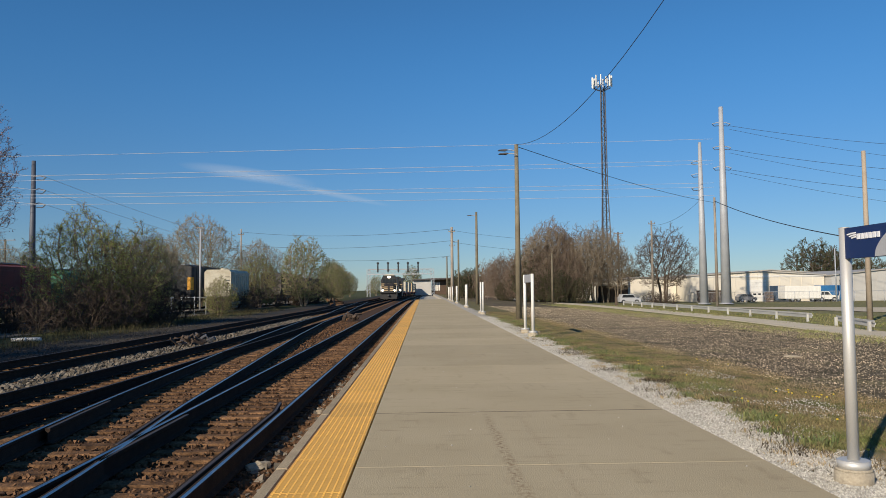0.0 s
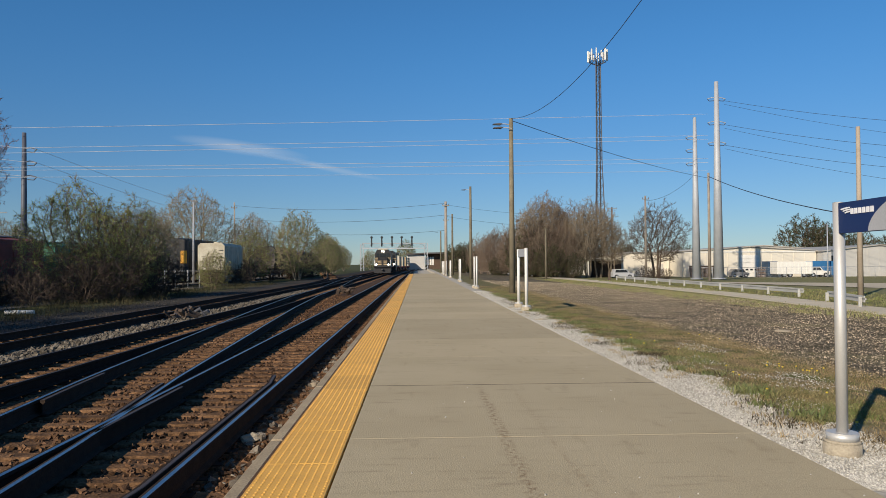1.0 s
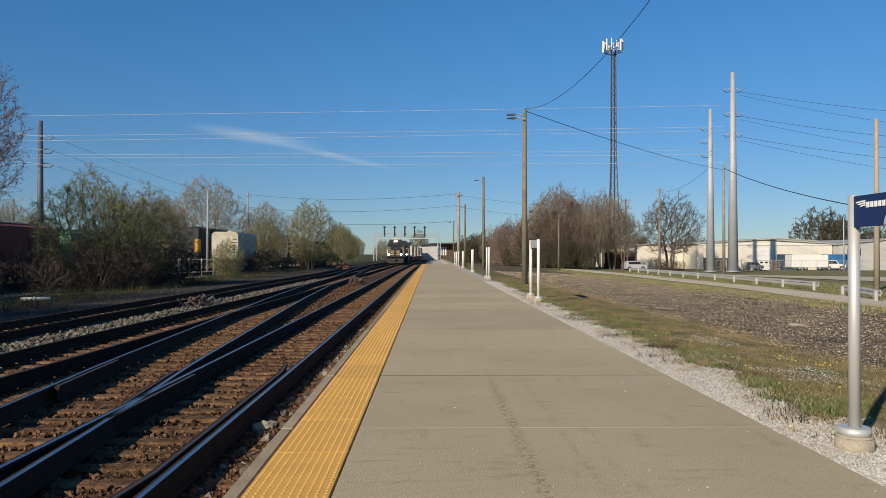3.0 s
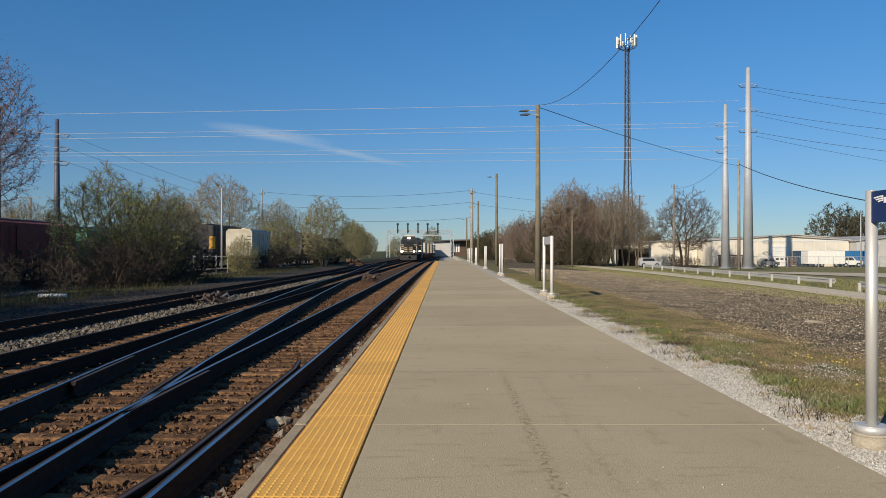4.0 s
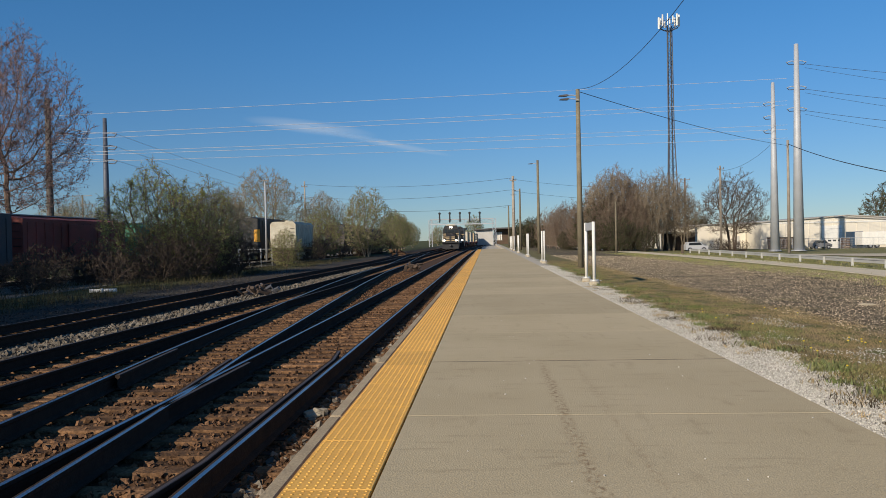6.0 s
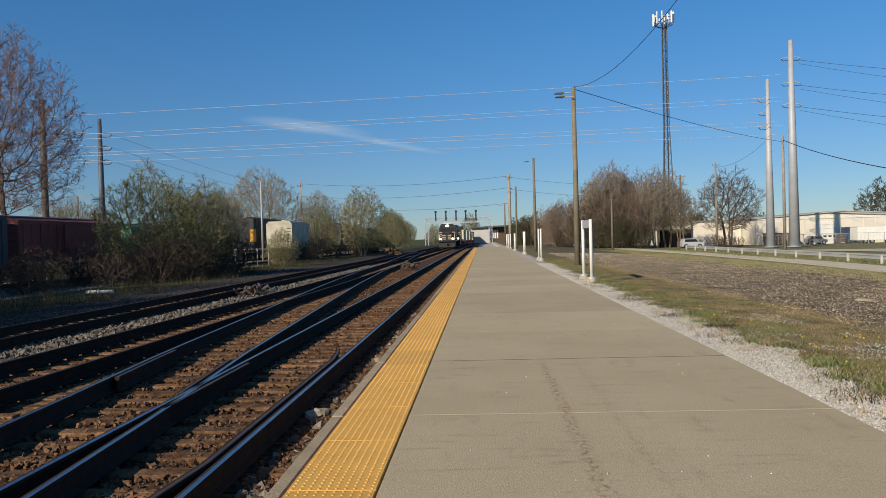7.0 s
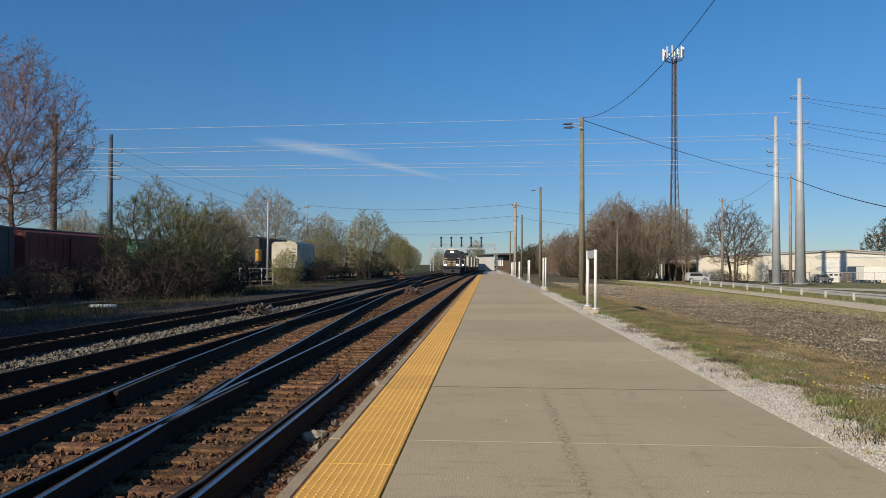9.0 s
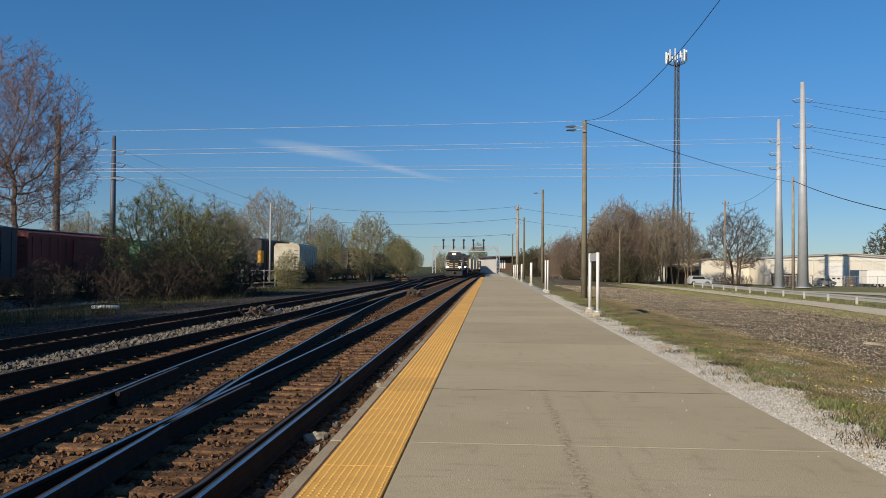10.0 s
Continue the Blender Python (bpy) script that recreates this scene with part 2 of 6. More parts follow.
def ground_material():
    """Gravel, turf, dark chippings and ballast in belts along the line, with ragged borders."""
    m = bpy.data.materials.new("ground_cover")
    m.use_nodes = True
    nt = m.node_tree
    n, l = nt.nodes, nt.links
    b = n["Principled BSDF"]
    b.inputs["Roughness"].default_value = 0.95
    b.inputs["Specular IOR Level"].default_value = 0.15
    geo = n.new("ShaderNodeNewGeometry")
    sep = n.new("ShaderNodeSeparateXYZ")
    l.new(geo.outputs["Position"], sep.inputs[0])

    def tex(scale, detail=5):
        t = n.new("ShaderNodeTexNoise")
        t.inputs["Scale"].default_value, t.inputs["Detail"].default_value = scale, detail
        l.new(geo.outputs["Position"], t.inputs["Vector"])
        return t.outputs["Fac"]

    def calc(op, a, c):
        k = n.new("ShaderNodeMath")
        k.operation = op
        for i, v in enumerate((a, c)):
            if isinstance(v, (int, float)):
                k.inputs[i].default_value = v
            else:
                l.new(v, k.inputs[i])
        return k.outputs[0]

    def ramp(v, lo, hi):
        k = n.new("ShaderNodeMapRange")
        k.inputs["From Min"].default_value, k.inputs["From Max"].default_value = lo, hi
        l.new(v, k.inputs["Value"])
        return k.outputs[0]

    def mix(f, a, c):
        k = n.new("ShaderNodeMix")
        k.data_type = "RGBA"
        l.new(f, k.inputs[0])
        for i, v in ((6, a), (7, c)):
            if isinstance(v, tuple):
                k.inputs[i].default_value = (*v, 1)
            else:
                l.new(v, k.inputs[i])
        return k.outputs[2]

    def edge(x, soft, jag):
        w = calc("MULTIPLY", calc("SUBTRACT", tex(0.5, 6), 0.5), jag)
        return ramp(calc("ADD", sep.outputs["X"], w), x - soft, x + soft)

    grain, mid, wide = tex(35), tex(2.2), tex(0.35)
    rust = mix(ramp(grain, 0.35, 0.7), (0.04, 0.024, 0.015), (0.12, 0.07, 0.04))
    grey = mix(ramp(grain, 0.35, 0.7), (0.13, 0.11, 0.085), (0.30, 0.27, 0.215))
    cinder = mix(ramp(grain, 0.3, 0.7), (0.024, 0.022, 0.019), (0.07, 0.065, 0.056))
    lime = mix(ramp(grain, 0.3, 0.7), (0.36, 0.33, 0.27), (0.56, 0.52, 0.44))
    turf = mix(ramp(mid, 0.42, 0.62), (0.125, 0.125, 0.045), mix(ramp(grain, 0.3, 0.7), (0.13, 0.10, 0.055), (0.31, 0.245, 0.14)))
    lot = mix(ramp(grain, 0.35, 0.75), (0.05, 0.039, 0.025), (0.22, 0.175, 0.112))
    lot = mix(ramp(wide, 0.55, 0.68), lot, (0.17, 0.15, 0.07))
    lot = mix(ramp(tex(13, 3), 0.56, 0.64), lot, (0.33, 0.28, 0.20))
    lot = mix(ramp(tex(0.8, 6), 0.52, 0.7), lot, (0.06, 0.055, 0.03))
    lawn = mix(ramp(mid, 0.35, 0.65), (0.125, 0.145, 0.05), (0.25, 0.21, 0.11))
    c = mix(edge(-13.6, 0.8, 2.0), cinder, rust)
    belt = calc("MULTIPLY", edge(-10.0, 0.25, 0.7), calc("SUBTRACT", 1.0, edge(-8.3, 0.25, 0.7)))
    c = mix(belt, c, grey)
    c = mix(edge(-1.0, 0.2, 0), c, lime)
    c = mix(edge(4.0, 0.2, 1.6), c, turf)
    c = mix(edge(6.7, 0.3, 2.2), c, lot)
    c = mix(edge(17.4, 0.5, 3.0), c, lawn)
    far = mix(edge(-17.5, 1.0, 3.0), (0.07, 0.075, 0.03), c)
    l.new(far, b.inputs["Base Color"])
    bp = n.new("ShaderNodeBump")
    bp.inputs["Strength"].default_value, bp.inputs["Distance"].default_value = 0.6, 0.03
    l.new(grain, bp.inputs["Height"])
    l.new(bp.outputs[0], b.inputs["Normal"])
    return m


# ---- mesh tools ----
class Build:
    """Collects the vertices and faces of one mesh."""

    def __init__(self):
        self.v, self.f, self.smooth = [], [], []

    def face(self, idx, smooth=False):
        self.f.append(tuple(idx))
        self.smooth.append(smooth)

    def box(self, c, s, bev=0.0, rz=0.0, m=None):
        m = m or (Matrix.Translation(c) @ Matrix.Rotation(radians(rz), 4, "Z"))
        hx, hy, hz = s[0] / 2, s[1] / 2, s[2] / 2
        o = len(self.v)
        if bev <= 0:
            for x in (-hx, hx):
                for y in (-hy, hy):
                    for z in (-hz, hz):
                        self.v.append(tuple(m @ Vector((x, y, z))))
            for q in ((0, 1, 3, 2), (4, 6, 7, 5), (0, 4, 5, 1), (2, 3, 7, 6), (0, 2, 6, 4), (1, 5, 7, 3)):
                self.face([o + i for i in q])
            return self
        b = min(bev, hx * 0.9, hy * 0.9, hz * 0.9)
        at = {}
        for i in (-1, 1):
            for j in (-1, 1):
                for k in (-1, 1):
                    for ax in range(3):
                        p = [i * hx, j * hy, k * hz]
                        for other in range(3):
                            if other != ax:
                                p[other] -= (i, j, k)[other] * b
                        at[i, j, k, ax] = len(self.v)
                        self.v.append(tuple(m @ Vector(p)))
        s2 = (-1, 1)
        for ax in range(3):
            for sgn in s2:
                q = []
                for a, c2 in ((-1, -1), (1, -1), (1, 1), (-1, 1)):
                    key = [a, c2]
                    key.insert(ax, sgn)
                    q.append(at[(*key, ax)])
                self.face(q if (sgn > 0) == (ax != 1) else q[::-1])
        for ax in range(3):
            o1, o2 = [a for a in range(3) if a != ax]
            for s1 in s2:
                for s3 in s2:
                    ends = []
                    for e in s2:
                        key = [0, 0, 0]
                        key[ax], key[o1], key[o2] = e, s1, s3
                        ends.append((at[(*key, o1)], at[(*key, o2)]))
                    self.face((ends[0][0], ends[1][0], ends[1][1], ends[0][1]))
        for i in s2:
            for j in s2:
                for k in s2:
                    self.face([at[i, j, k, ax] for ax in range(3)])
        return self

    def tube(self, p0, p1, r0, r1=None, n=10, caps=True):
        p0, p1 = Vector(p0), Vector(p1)
        r1 = r0 if r1 is None else r1
        q = (p1 - p0).to_track_quat("Z", "Y")
        o = len(self.v)
        for p, r in ((p0, r0), (p1, r1)):
            for i in range(n):
                a = 2 * math.pi * i / n
                self.v.append(tuple(p + q @ Vector((math.cos(a) * r, math.sin(a) * r, 0))))
        for i in range(n):
            j = (i + 1) % n
            self.face((o + i, o + j, o + n + j, o + n + i), n > 5)
        if caps:
            self.face([o + i for i in range(n)][::-1])
            self.face([o + n + i for i in range(n)])
        return self

    def line(self, pts, r, n=5):
        """A bent rod through the points, in one piece."""
        pts = [Vector(p) for p in pts]
        o = len(self.v)
        for i, p in enumerate(pts):
            d = pts[min(i + 1, len(pts) - 1)] - pts[max(i - 1, 0)]
            q = d.to_track_quat("Z", "Y")
            for k in range(n):
                t = 2 * math.pi * k / n
                self.v.append(tuple(p + q @ Vector((math.cos(t) * r, math.sin(t) * r, 0))))
        for i in range(len(pts) - 1):
            for k in range(n):
                m = (k + 1) % n
                c = o + i * n
                self.face((c + k, c + m, c + n + m, c + n + k), True)
        return self

    def prism(self, outline, axis, a, b):
        """Sweeps a closed outline (two coordinates, in order) along one axis from a to b."""
        o, k = len(self.v), len(outline)
        for t in (a, b):
            for u, w in outline:
                self.v.append({"x": (t, u, w), "y": (u, t, w), "z": (u, w, t)}[axis])
        for i in range(k):
            j = (i + 1) % k
            self.face((o + i, o + j, o + k + j, o + k + i))
        self.face([o + i for i in range(k)][::-1])
        self.face([o + k + i for i in range(k)])
        return self

    def sweep(self, outline, path):
        """Sweeps a closed outline of (across, up) along points that run mainly along y."""
        o, k = len(self.v), len(outline)
        for x, y, z in path:
            for u, w in outline:
                self.v.append((x + u, y, z + w))
        for s in range(len(path) - 1):
            for i in range(k):
                j = (i + 1) % k
                a = o + s * k
                self.face((a + i, a + j, a + k + j, a + k + i))
        self.face([o + i for i in range(k)])
        self.face([o + (len(path) - 1) * k + i for i in range(k)][::-1])
        return self

    def mesh(self, name, material):
        me = bpy.data.meshes.new(name)
        me.from_pydata(self.v, [], self.f)
        me.polygons.foreach_set("use_smooth", self.smooth)
        bm = bmesh.new()
        bm.from_mesh(me)
        bmesh.ops.recalc_face_normals(bm, faces=bm.faces)
        bm.to_mesh(me)
        bm.free()
        me.materials.append(material)
        return me


def part(name, b, material, parent, label=""):
    me = b.mesh(name, material) if isinstance(b, Build) else b
    ob = new(name, me)
    ob.parent = parent
    if label:
        tagged(ob, label)
    return ob


def thing(name, label, category, group="", kind="", m=None):
    ob = tagged(new(name), label, category, group, kind)
    ob.empty_display_size = 0.2
    if m is not None:
        ob.matrix_world = m
    return ob


def whole(name, b, material, label, category, group="", kind="", m=None):
    ob = tagged(new(name, b.mesh(name, material) if isinstance(b, Build) else b), label, category, group, kind)
    if m is not None:
        ob.matrix_world = m
    return ob


def raw(name, verts, faces, material):
    """A mesh from arrays of vertices and equal faces."""
    verts, faces = np.asarray(verts, dtype=np.float32), np.asarray(faces, dtype=np.int32)
    me = bpy.data.meshes.new(name)
    k = faces.shape[1]
    me.vertices.add(len(verts))
    me.vertices.foreach_set("co", verts.ravel())
    me.loops.add(faces.size)
    me.loops.foreach_set("vertex_index", faces.ravel())
    me.polygons.add(len(faces))
    me.polygons.foreach_set("loop_start", np.arange(0, faces.size, k, dtype=np.int32))
    me.polygons.foreach_set("use_smooth", np.zeros(len(faces), dtype=bool))
    me.update(calc_edges=True)
    me.materials.append(material)
    return me


rng = np.random.default_rng(7)


def turns(n):
    q = rng.normal(size=(n, 4))
    q /= np.linalg.norm(q, axis=1)[:, None]
    w, x, y, z = q.T
    return np.stack([np.stack([1 - 2 * (y * y + z * z), 2 * (x * y - z * w), 2 * (x * z + y * w)], 1),
                     np.stack([2 * (x * y + z * w), 1 - 2 * (x * x + z * z), 2 * (y * z - x * w)], 1),
                     np.stack([2 * (x * z - y * w), 2 * (y * z + x * w), 1 - 2 * (x * x + y * y)], 1)], 1)


def stones(name, places, size, material, label, category):
    """Angular broken stones, each a jittered block."""
    n = len(places)
    base = np.array([(x, y, z) for x in (-1, 1) for y in (-1, 1) for z in (-1, 1)], dtype=float)
    quads = np.array([(0, 1, 3, 2), (4, 6, 7, 5), (0, 4, 5, 1), (2, 3, 7, 6), (0, 2, 6, 4), (1, 5, 7, 3)])
    v = base[None] * rng.uniform(0.45, 1.0, (n, 8, 3)) * rng.uniform(0.6, 1.2, (n, 1, 3))
    v = np.einsum("nij,nkj->nki", turns(n), v) * np.asarray(size).reshape(-1, 1, 1) * 0.5 + np.asarray(places)[:, None]
    f = quads[None] + (np.arange(n) * 8)[:, None, None]
    return tagged(new(name, raw(name, v.reshape(-1, 3), f.reshape(-1, 4), material)), label, category, kind="stuff")


def blades(name, places, height, width, material, label, category, lean=0.5):
    """Thin bent leaves of grass, two triangles each way up."""
    n = len(places)
    p = np.asarray(places)
    h = np.asarray(height).reshape(-1)
    a = rng.uniform(0, 2 * np.pi, n)
    side = np.stack([np.cos(a), np.sin(a), 0 * a], 1) * (np.asarray(width).reshape(-1, 1) / 2)
    b = rng.uniform(0, 2 * np.pi, n)
    out = np.stack([np.cos(b), np.sin(b), 0 * b], 1) * (h * rng.uniform(0.1, lean, n))[:, None]
    up = np.stack([0 * h, 0 * h, h], 1)
    v = np.stack([p - side, p + side, p + side * 0.8 + out * 0.4 + up * 0.6, p - side * 0.8 + out * 0.4 + up * 0.6,
                  p + out + up + side * 0.1, p + out + up - side * 0.1], 1)
    f = np.array([(0, 1, 2, 3), (3, 2, 4, 5)])[None] + (np.arange(n) * 6)[:, None, None]
    return tagged(new(name, raw(name, v.reshape(-1, 3), f.reshape(-1, 4), material)), label, category, kind="stuff")


# ---- ground, platform, tracks ----
BED, TIE_TOP, RAIL_Z = -0.47, -0.435, -0.20


def ground_height(x):
    return float(np.interp(x, [-17, -13.6, -12.6, -1.8, -1.3, 3.0, 3.05, 4.5, 7, 12, 19, 24, 40, 60],
                           [-0.62, -0.56, BED, BED, -0.44, -0.44, -0.02, -0.03, -0.10, -0.28, -0.56, -0.66, -0.9, -1.0]))


gb = Build()
xs = [-3500, -600, -150, -60, -35, -24, -20, -17, -15, -13.6, -13.1, -12.6, -10, -8.3, -6, -4, -1.8, -1.3, 0, 3.0, 3.05, 3.5, 4, 4.5, 5, 6, 7, 9, 12, 15, 19, 24, 30, 40, 60, 200, 800, 3500]
ys = [-800, -100, -20, 0, 5, 8, 11, 14, 18, 22, 27, 33, 40, 50, 65, 85, 120, 200, 400, 900, 3500]
for y in ys:
    for x in xs:
        gb.v.append((x, y, ground_height(x)))
for j in range(len(ys) - 1):
    for i in range(len(xs) - 1):
        a = j * len(xs) + i
        gb.face((a, a + 1, a + 1 + len(xs), a + len(xs)))
whole("ground", gb, ground_material(), "rusty ballast, white gravel, thin turf and dark chippings", "ground", kind="structure")


def bend(y):
    """The far end of the line bears slightly to the right."""
    return 0.00006 * max(0.0, y - 60) ** 2


RAIL_FOOT = [(-0.07, 0), (0.07, 0), (0.07, 0.012), (0.012, 0.03), (0.010, 0.125), (0.034, 0.14), (0.036, 0.168), (-0.036, 0.168), (-0.034, 0.14), (-0.010, 0.125), (-0.012, 0.03), (-0.07, 0.012)]
RAIL_FOOT = [(u, w * 1.28) for u, w in RAIL_FOOT]
RAIL_HEAD = [(-0.008, 0.2125), (0.034, 0.2125), (0.029, 0.2195), (-0.006, 0.2195)]


def rail(parent, xfun, y0, y1, step=4.0, label="", top=None):
    n = max(2, int((y1 - y0) / step))
    path = [(xfun(y0 + (y1 - y0) * i / n), y0 + (y1 - y0) * i / n, RAIL_Z - 0.2165) for i in range(n + 1)]
    r = part("rail", Build().sweep(RAIL_FOOT, path), RAIL_SIDE, parent, label or "rusty steel rail with a bright worn top")
    part("running_surface", Build().sweep(RAIL_HEAD, path), top or RAIL_TOP, r)
    return r


tie_mesh = Build().box((0, 0, 0), (2.6, 0.225, 0.17), 0.018).mesh("tie", TIE)
tie_long = Build().box((0, 0, 0), (4.0, 0.225, 0.17), 0.018).mesh("tie_long", TIE)
plate_mesh = Build().box((0, 0, 0), (0.34, 0.19, 0.018), 0.004).box((0.11, 0.05, 0.018), (0.035, 0.035, 0.03), 0.006).box((-0.11, -0.05, 0.018), (0.035, 0.035, 0.03), 0.006).mesh("tie_plate", RAIL_SIDE)


def ties(parent, xfun, y0, y1, gap=0.53, limit=300, wide=lambda y: False):
    y, n, rest = y0, 0, Build()
    rnd = random.Random(int(y0 * 10) + int(xfun(y0) * 100))
    while y < y1:
        c = (xfun(y) + rnd.uniform(-0.05, 0.05), y + rnd.uniform(-0.03, 0.03), TIE_TOP - 0.085 + rnd.uniform(-0.012, 0.008))
        if n < limit:
            t = part("tie", tie_long if wide(y) else tie_mesh, TIE, parent)
            t.location = (c[0] - (0.72 if wide(y) else 0), c[1], c[2])
            t.rotation_euler = (0, 0, rnd.uniform(-0.015, 0.015))
        else:
            rest.box(c, (2.6, 0.225, 0.17))
        y += gap
        n += 1
    if rest.v:
        tagged(part("tie_row", rest, TIE, parent), "far wooden ties", kind="stuff")


def track(name, xc, y0, y1, label, tie0, tie1, plates=(0, 0), wide=lambda y: False, limit=300, top=None):
    t = thing(name, label, "railway track", "railway tracks", "structure")
    for s in (-0.753, 0.753):
        rail(t, lambda y, s=s: xc(y) + s, y0, y1, top=top)
    ties(t, xc, tie0, tie1, wide=wide, limit=limit)
    y = tie0
    while plates[0] <= y < plates[1] or y < plates[0]:
        if y >= plates[0]:
            for s in (-0.753, 0.753):
                p = part("tie_plate", plate_mesh, RAIL_SIDE, t)
                p.location = (xc(y) + s, y, TIE_TOP + 0.004)
        y += 0.53
    return t


def line_1(y):
    return -3.02 + bend(y)


def line_2(y):
    return -7.22 + 0.3 * min(1, max(0, (y - 8) / 25)) + bend(y)


def line_3(y):
    return -11.0 + 0.012 * max(0, min(y, 100)) - 0.00035 * max(0, y - 130) ** 2 + bend(y)


def cross_1(y):
    """The crossover that leaves the first line and joins the second."""
    return float(np.interp(y, [-8, 0, 5.7, 8.4, 12.5, 18.8, 22.4, 32, 45, 58], [-3.4, -3.85, -4.22, -4.40, -4.80, -5.22, -5.47, -6.1, -6.75, -6.93]))


track("railway_track", line_1, -40, 420, "railway track with brown wooden ties nearest the platform", -8.1, 150, (4, 26), lambda y: False)
track("railway_track", line_2, -40, 420, "railway track with rusty rails in brown ballast", -7.8, 150, (8, 20), top=RAIL_DULL)
track("railway_track", line_3, -40, 300, "dark railway track beside the grey ballast", -8, 150, top=RAIL_DULL)
xo = thing("turnout", "crossover turnout with frog and guard rails between two tracks", "railway turnout", "", "structure")
rail(xo, lambda y: cross_1(y) + 0.753, -6, 58, 1.5)
rail(xo, lambda y: cross_1(y) - 0.753, -6, 56, 1.5)
rail(xo, lambda y: cross_1(y) - 0.753 + 0.11, 10.4, 13.0, 1.0, "short worn guard rail", RAIL_DULL)
rail(xo, lambda y: cross_1(y) + 0.753 - 0.11, 9.2, 11.8, 1.0, "wing rail of the frog", RAIL_DULL)
rail(xo, lambda y: line_1(y) - 0.753 + 0.11, 8.3, 11.4, 1.0, "wing rail of the frog", RAIL_DULL)
rail(xo, lambda y: line_1(y) + 0.753 - 0.12 - 0.10 * max(0.0, abs(y - 8.9) - 2.7), 5.3, 12.5, 0.9, "worn guard rail with flared ends", RAIL_DULL)
ties(xo, lambda y: cross_1(y) - 0.3, 6.7, 42, 0.53)


def cross_2(y):
    """A farther crossover between the second and third lines."""
    t = max(0.0, min(1.0, (y - 58) / 60))
    return line_2(y) * (1 - t) + line_3(y) * t


xo2 = thing("turnout", "distant crossover turnout between two tracks", "railway turnout", "", "structure")
for s in (-0.753, 0.753):
    rail(xo2, lambda y, s=s: cross_2(y) + s, 58, 118, 3.0)


def line_4(y):
    return line_3(y) - 0.0012 * max(0.0, y - 62) ** 2 if y < 120 else line_3(120) - 4.04 - 0.14 * (y - 120)


track("railway_track", line_4, 62, 230, "curved railway track leading off behind the shrubs", 75, 200, top=RAIL_DULL)


# joint bars on the near rails
jt = Build().box((0, 0, 0), (0.03, 0.9, 0.12), 0.008)
for k in range(4):
    jt.tube((-0.015, -0.3 + k * 0.2, 0), (-0.05, -0.3 + k * 0.2, 0), 0.018, None, 6)
jt_mesh = jt.mesh("joint_bar", RAIL_SIDE)
near_track = next(o for o in scene.objects if o.name == "railway_track")
for x, yy in ((-3.773, 15.9), (-2.267, 24.3), (-3.773, 27.7)):
    j = part("joint_bar", jt_mesh, RAIL_SIDE, near_track, "bolted joint bar")
    j.location = (x - 0.032, yy, RAIL_Z - 0.11)


# platform: slabs, edge beam and tactile strip
X0, XT0, XT1, X1, YA, YB = -1.47, -1.34, -0.735, 3.14, -38.8, 124.0
plat = thing("platform", "long tan concrete station platform with yellow tactile edge", "platform", "", "structure")
slab_l = 3.05
slab_mesh = Build().box((0, 0, 0), (X1 - XT1 - 0.012, slab_l - 0.006, 0.42), 0.002).mesh("slab", CONCRETE)
slab_gap = Build().box((0, 0.012, 0), (X1 - XT1 - 0.012, slab_l - 0.03, 0.42), 0).mesh("slab_gap", CONCRETE)
edge_mesh = Build().box((0, 0, 0), (XT0 - X0, slab_l - 0.01, 0.42), 0.02).mesh("edge_beam", EDGE)
y = 10.0 - slab_l * 16
while y < YB:
    for nm, me, mt, x in (("slab", slab_mesh, CONCRETE, (X1 + XT1) / 2 + 0.004), ("edge_beam", edge_mesh, EDGE, (X0 + XT0) / 2)):
        s = part(nm, me, mt, plat)
        s.location = (x, y + slab_l / 2, -0.21)
        if nm == "slab" and abs(y - 10) < 0.1:
            s.data = slab_gap
    y += slab_l
part("joint_filler", Build().box(((XT1 + X1) / 2, 10.012, -0.0105), (X1 - XT1 - 0.02, 0.034, 0.02)), RAIL_SIDE, plat, "dark open joint")
part("footing", Build().box(((X0 + X1) / 2, (YA + YB) / 2, -0.34), (X1 - X0 - 0.1, YB - YA, 0.3)), EDGE, plat)
tac_l = 1.22
tb = Build().box((0, 0, 0), (XT1 - XT0 - 0.012, tac_l - 0.008, 0.05), 0.004)
for i in range(10):
    for j in range(20):
        cx, cy = -0.268 + i * 0.0596, -0.58 + j * 0.061
        o = len(tb.v)
        for r, z in ((0.0125, 0.0245), (0.008, 0.0305)):
            for k in range(6):
                tb.v.append((cx + r * math.cos(k * math.pi / 3), cy + r * math.sin(k * math.pi / 3), z))
        for k in range(6):
            tb.face((o + k, o + (k + 1) % 6, o + 6 + (k + 1) % 6, o + 6 + k))
        tb.face(range(o + 6, o + 12))
tac_mesh = tb.mesh("tactile_panel", TACTILE)
y = 7.3 - tac_l * 37
while y < YB - 1:
    s = part("tactile_panel", tac_mesh, TACTILE, plat)
    s.location = ((XT0 + XT1) / 2, y + tac_l / 2, -0.021)
    y += tac_l


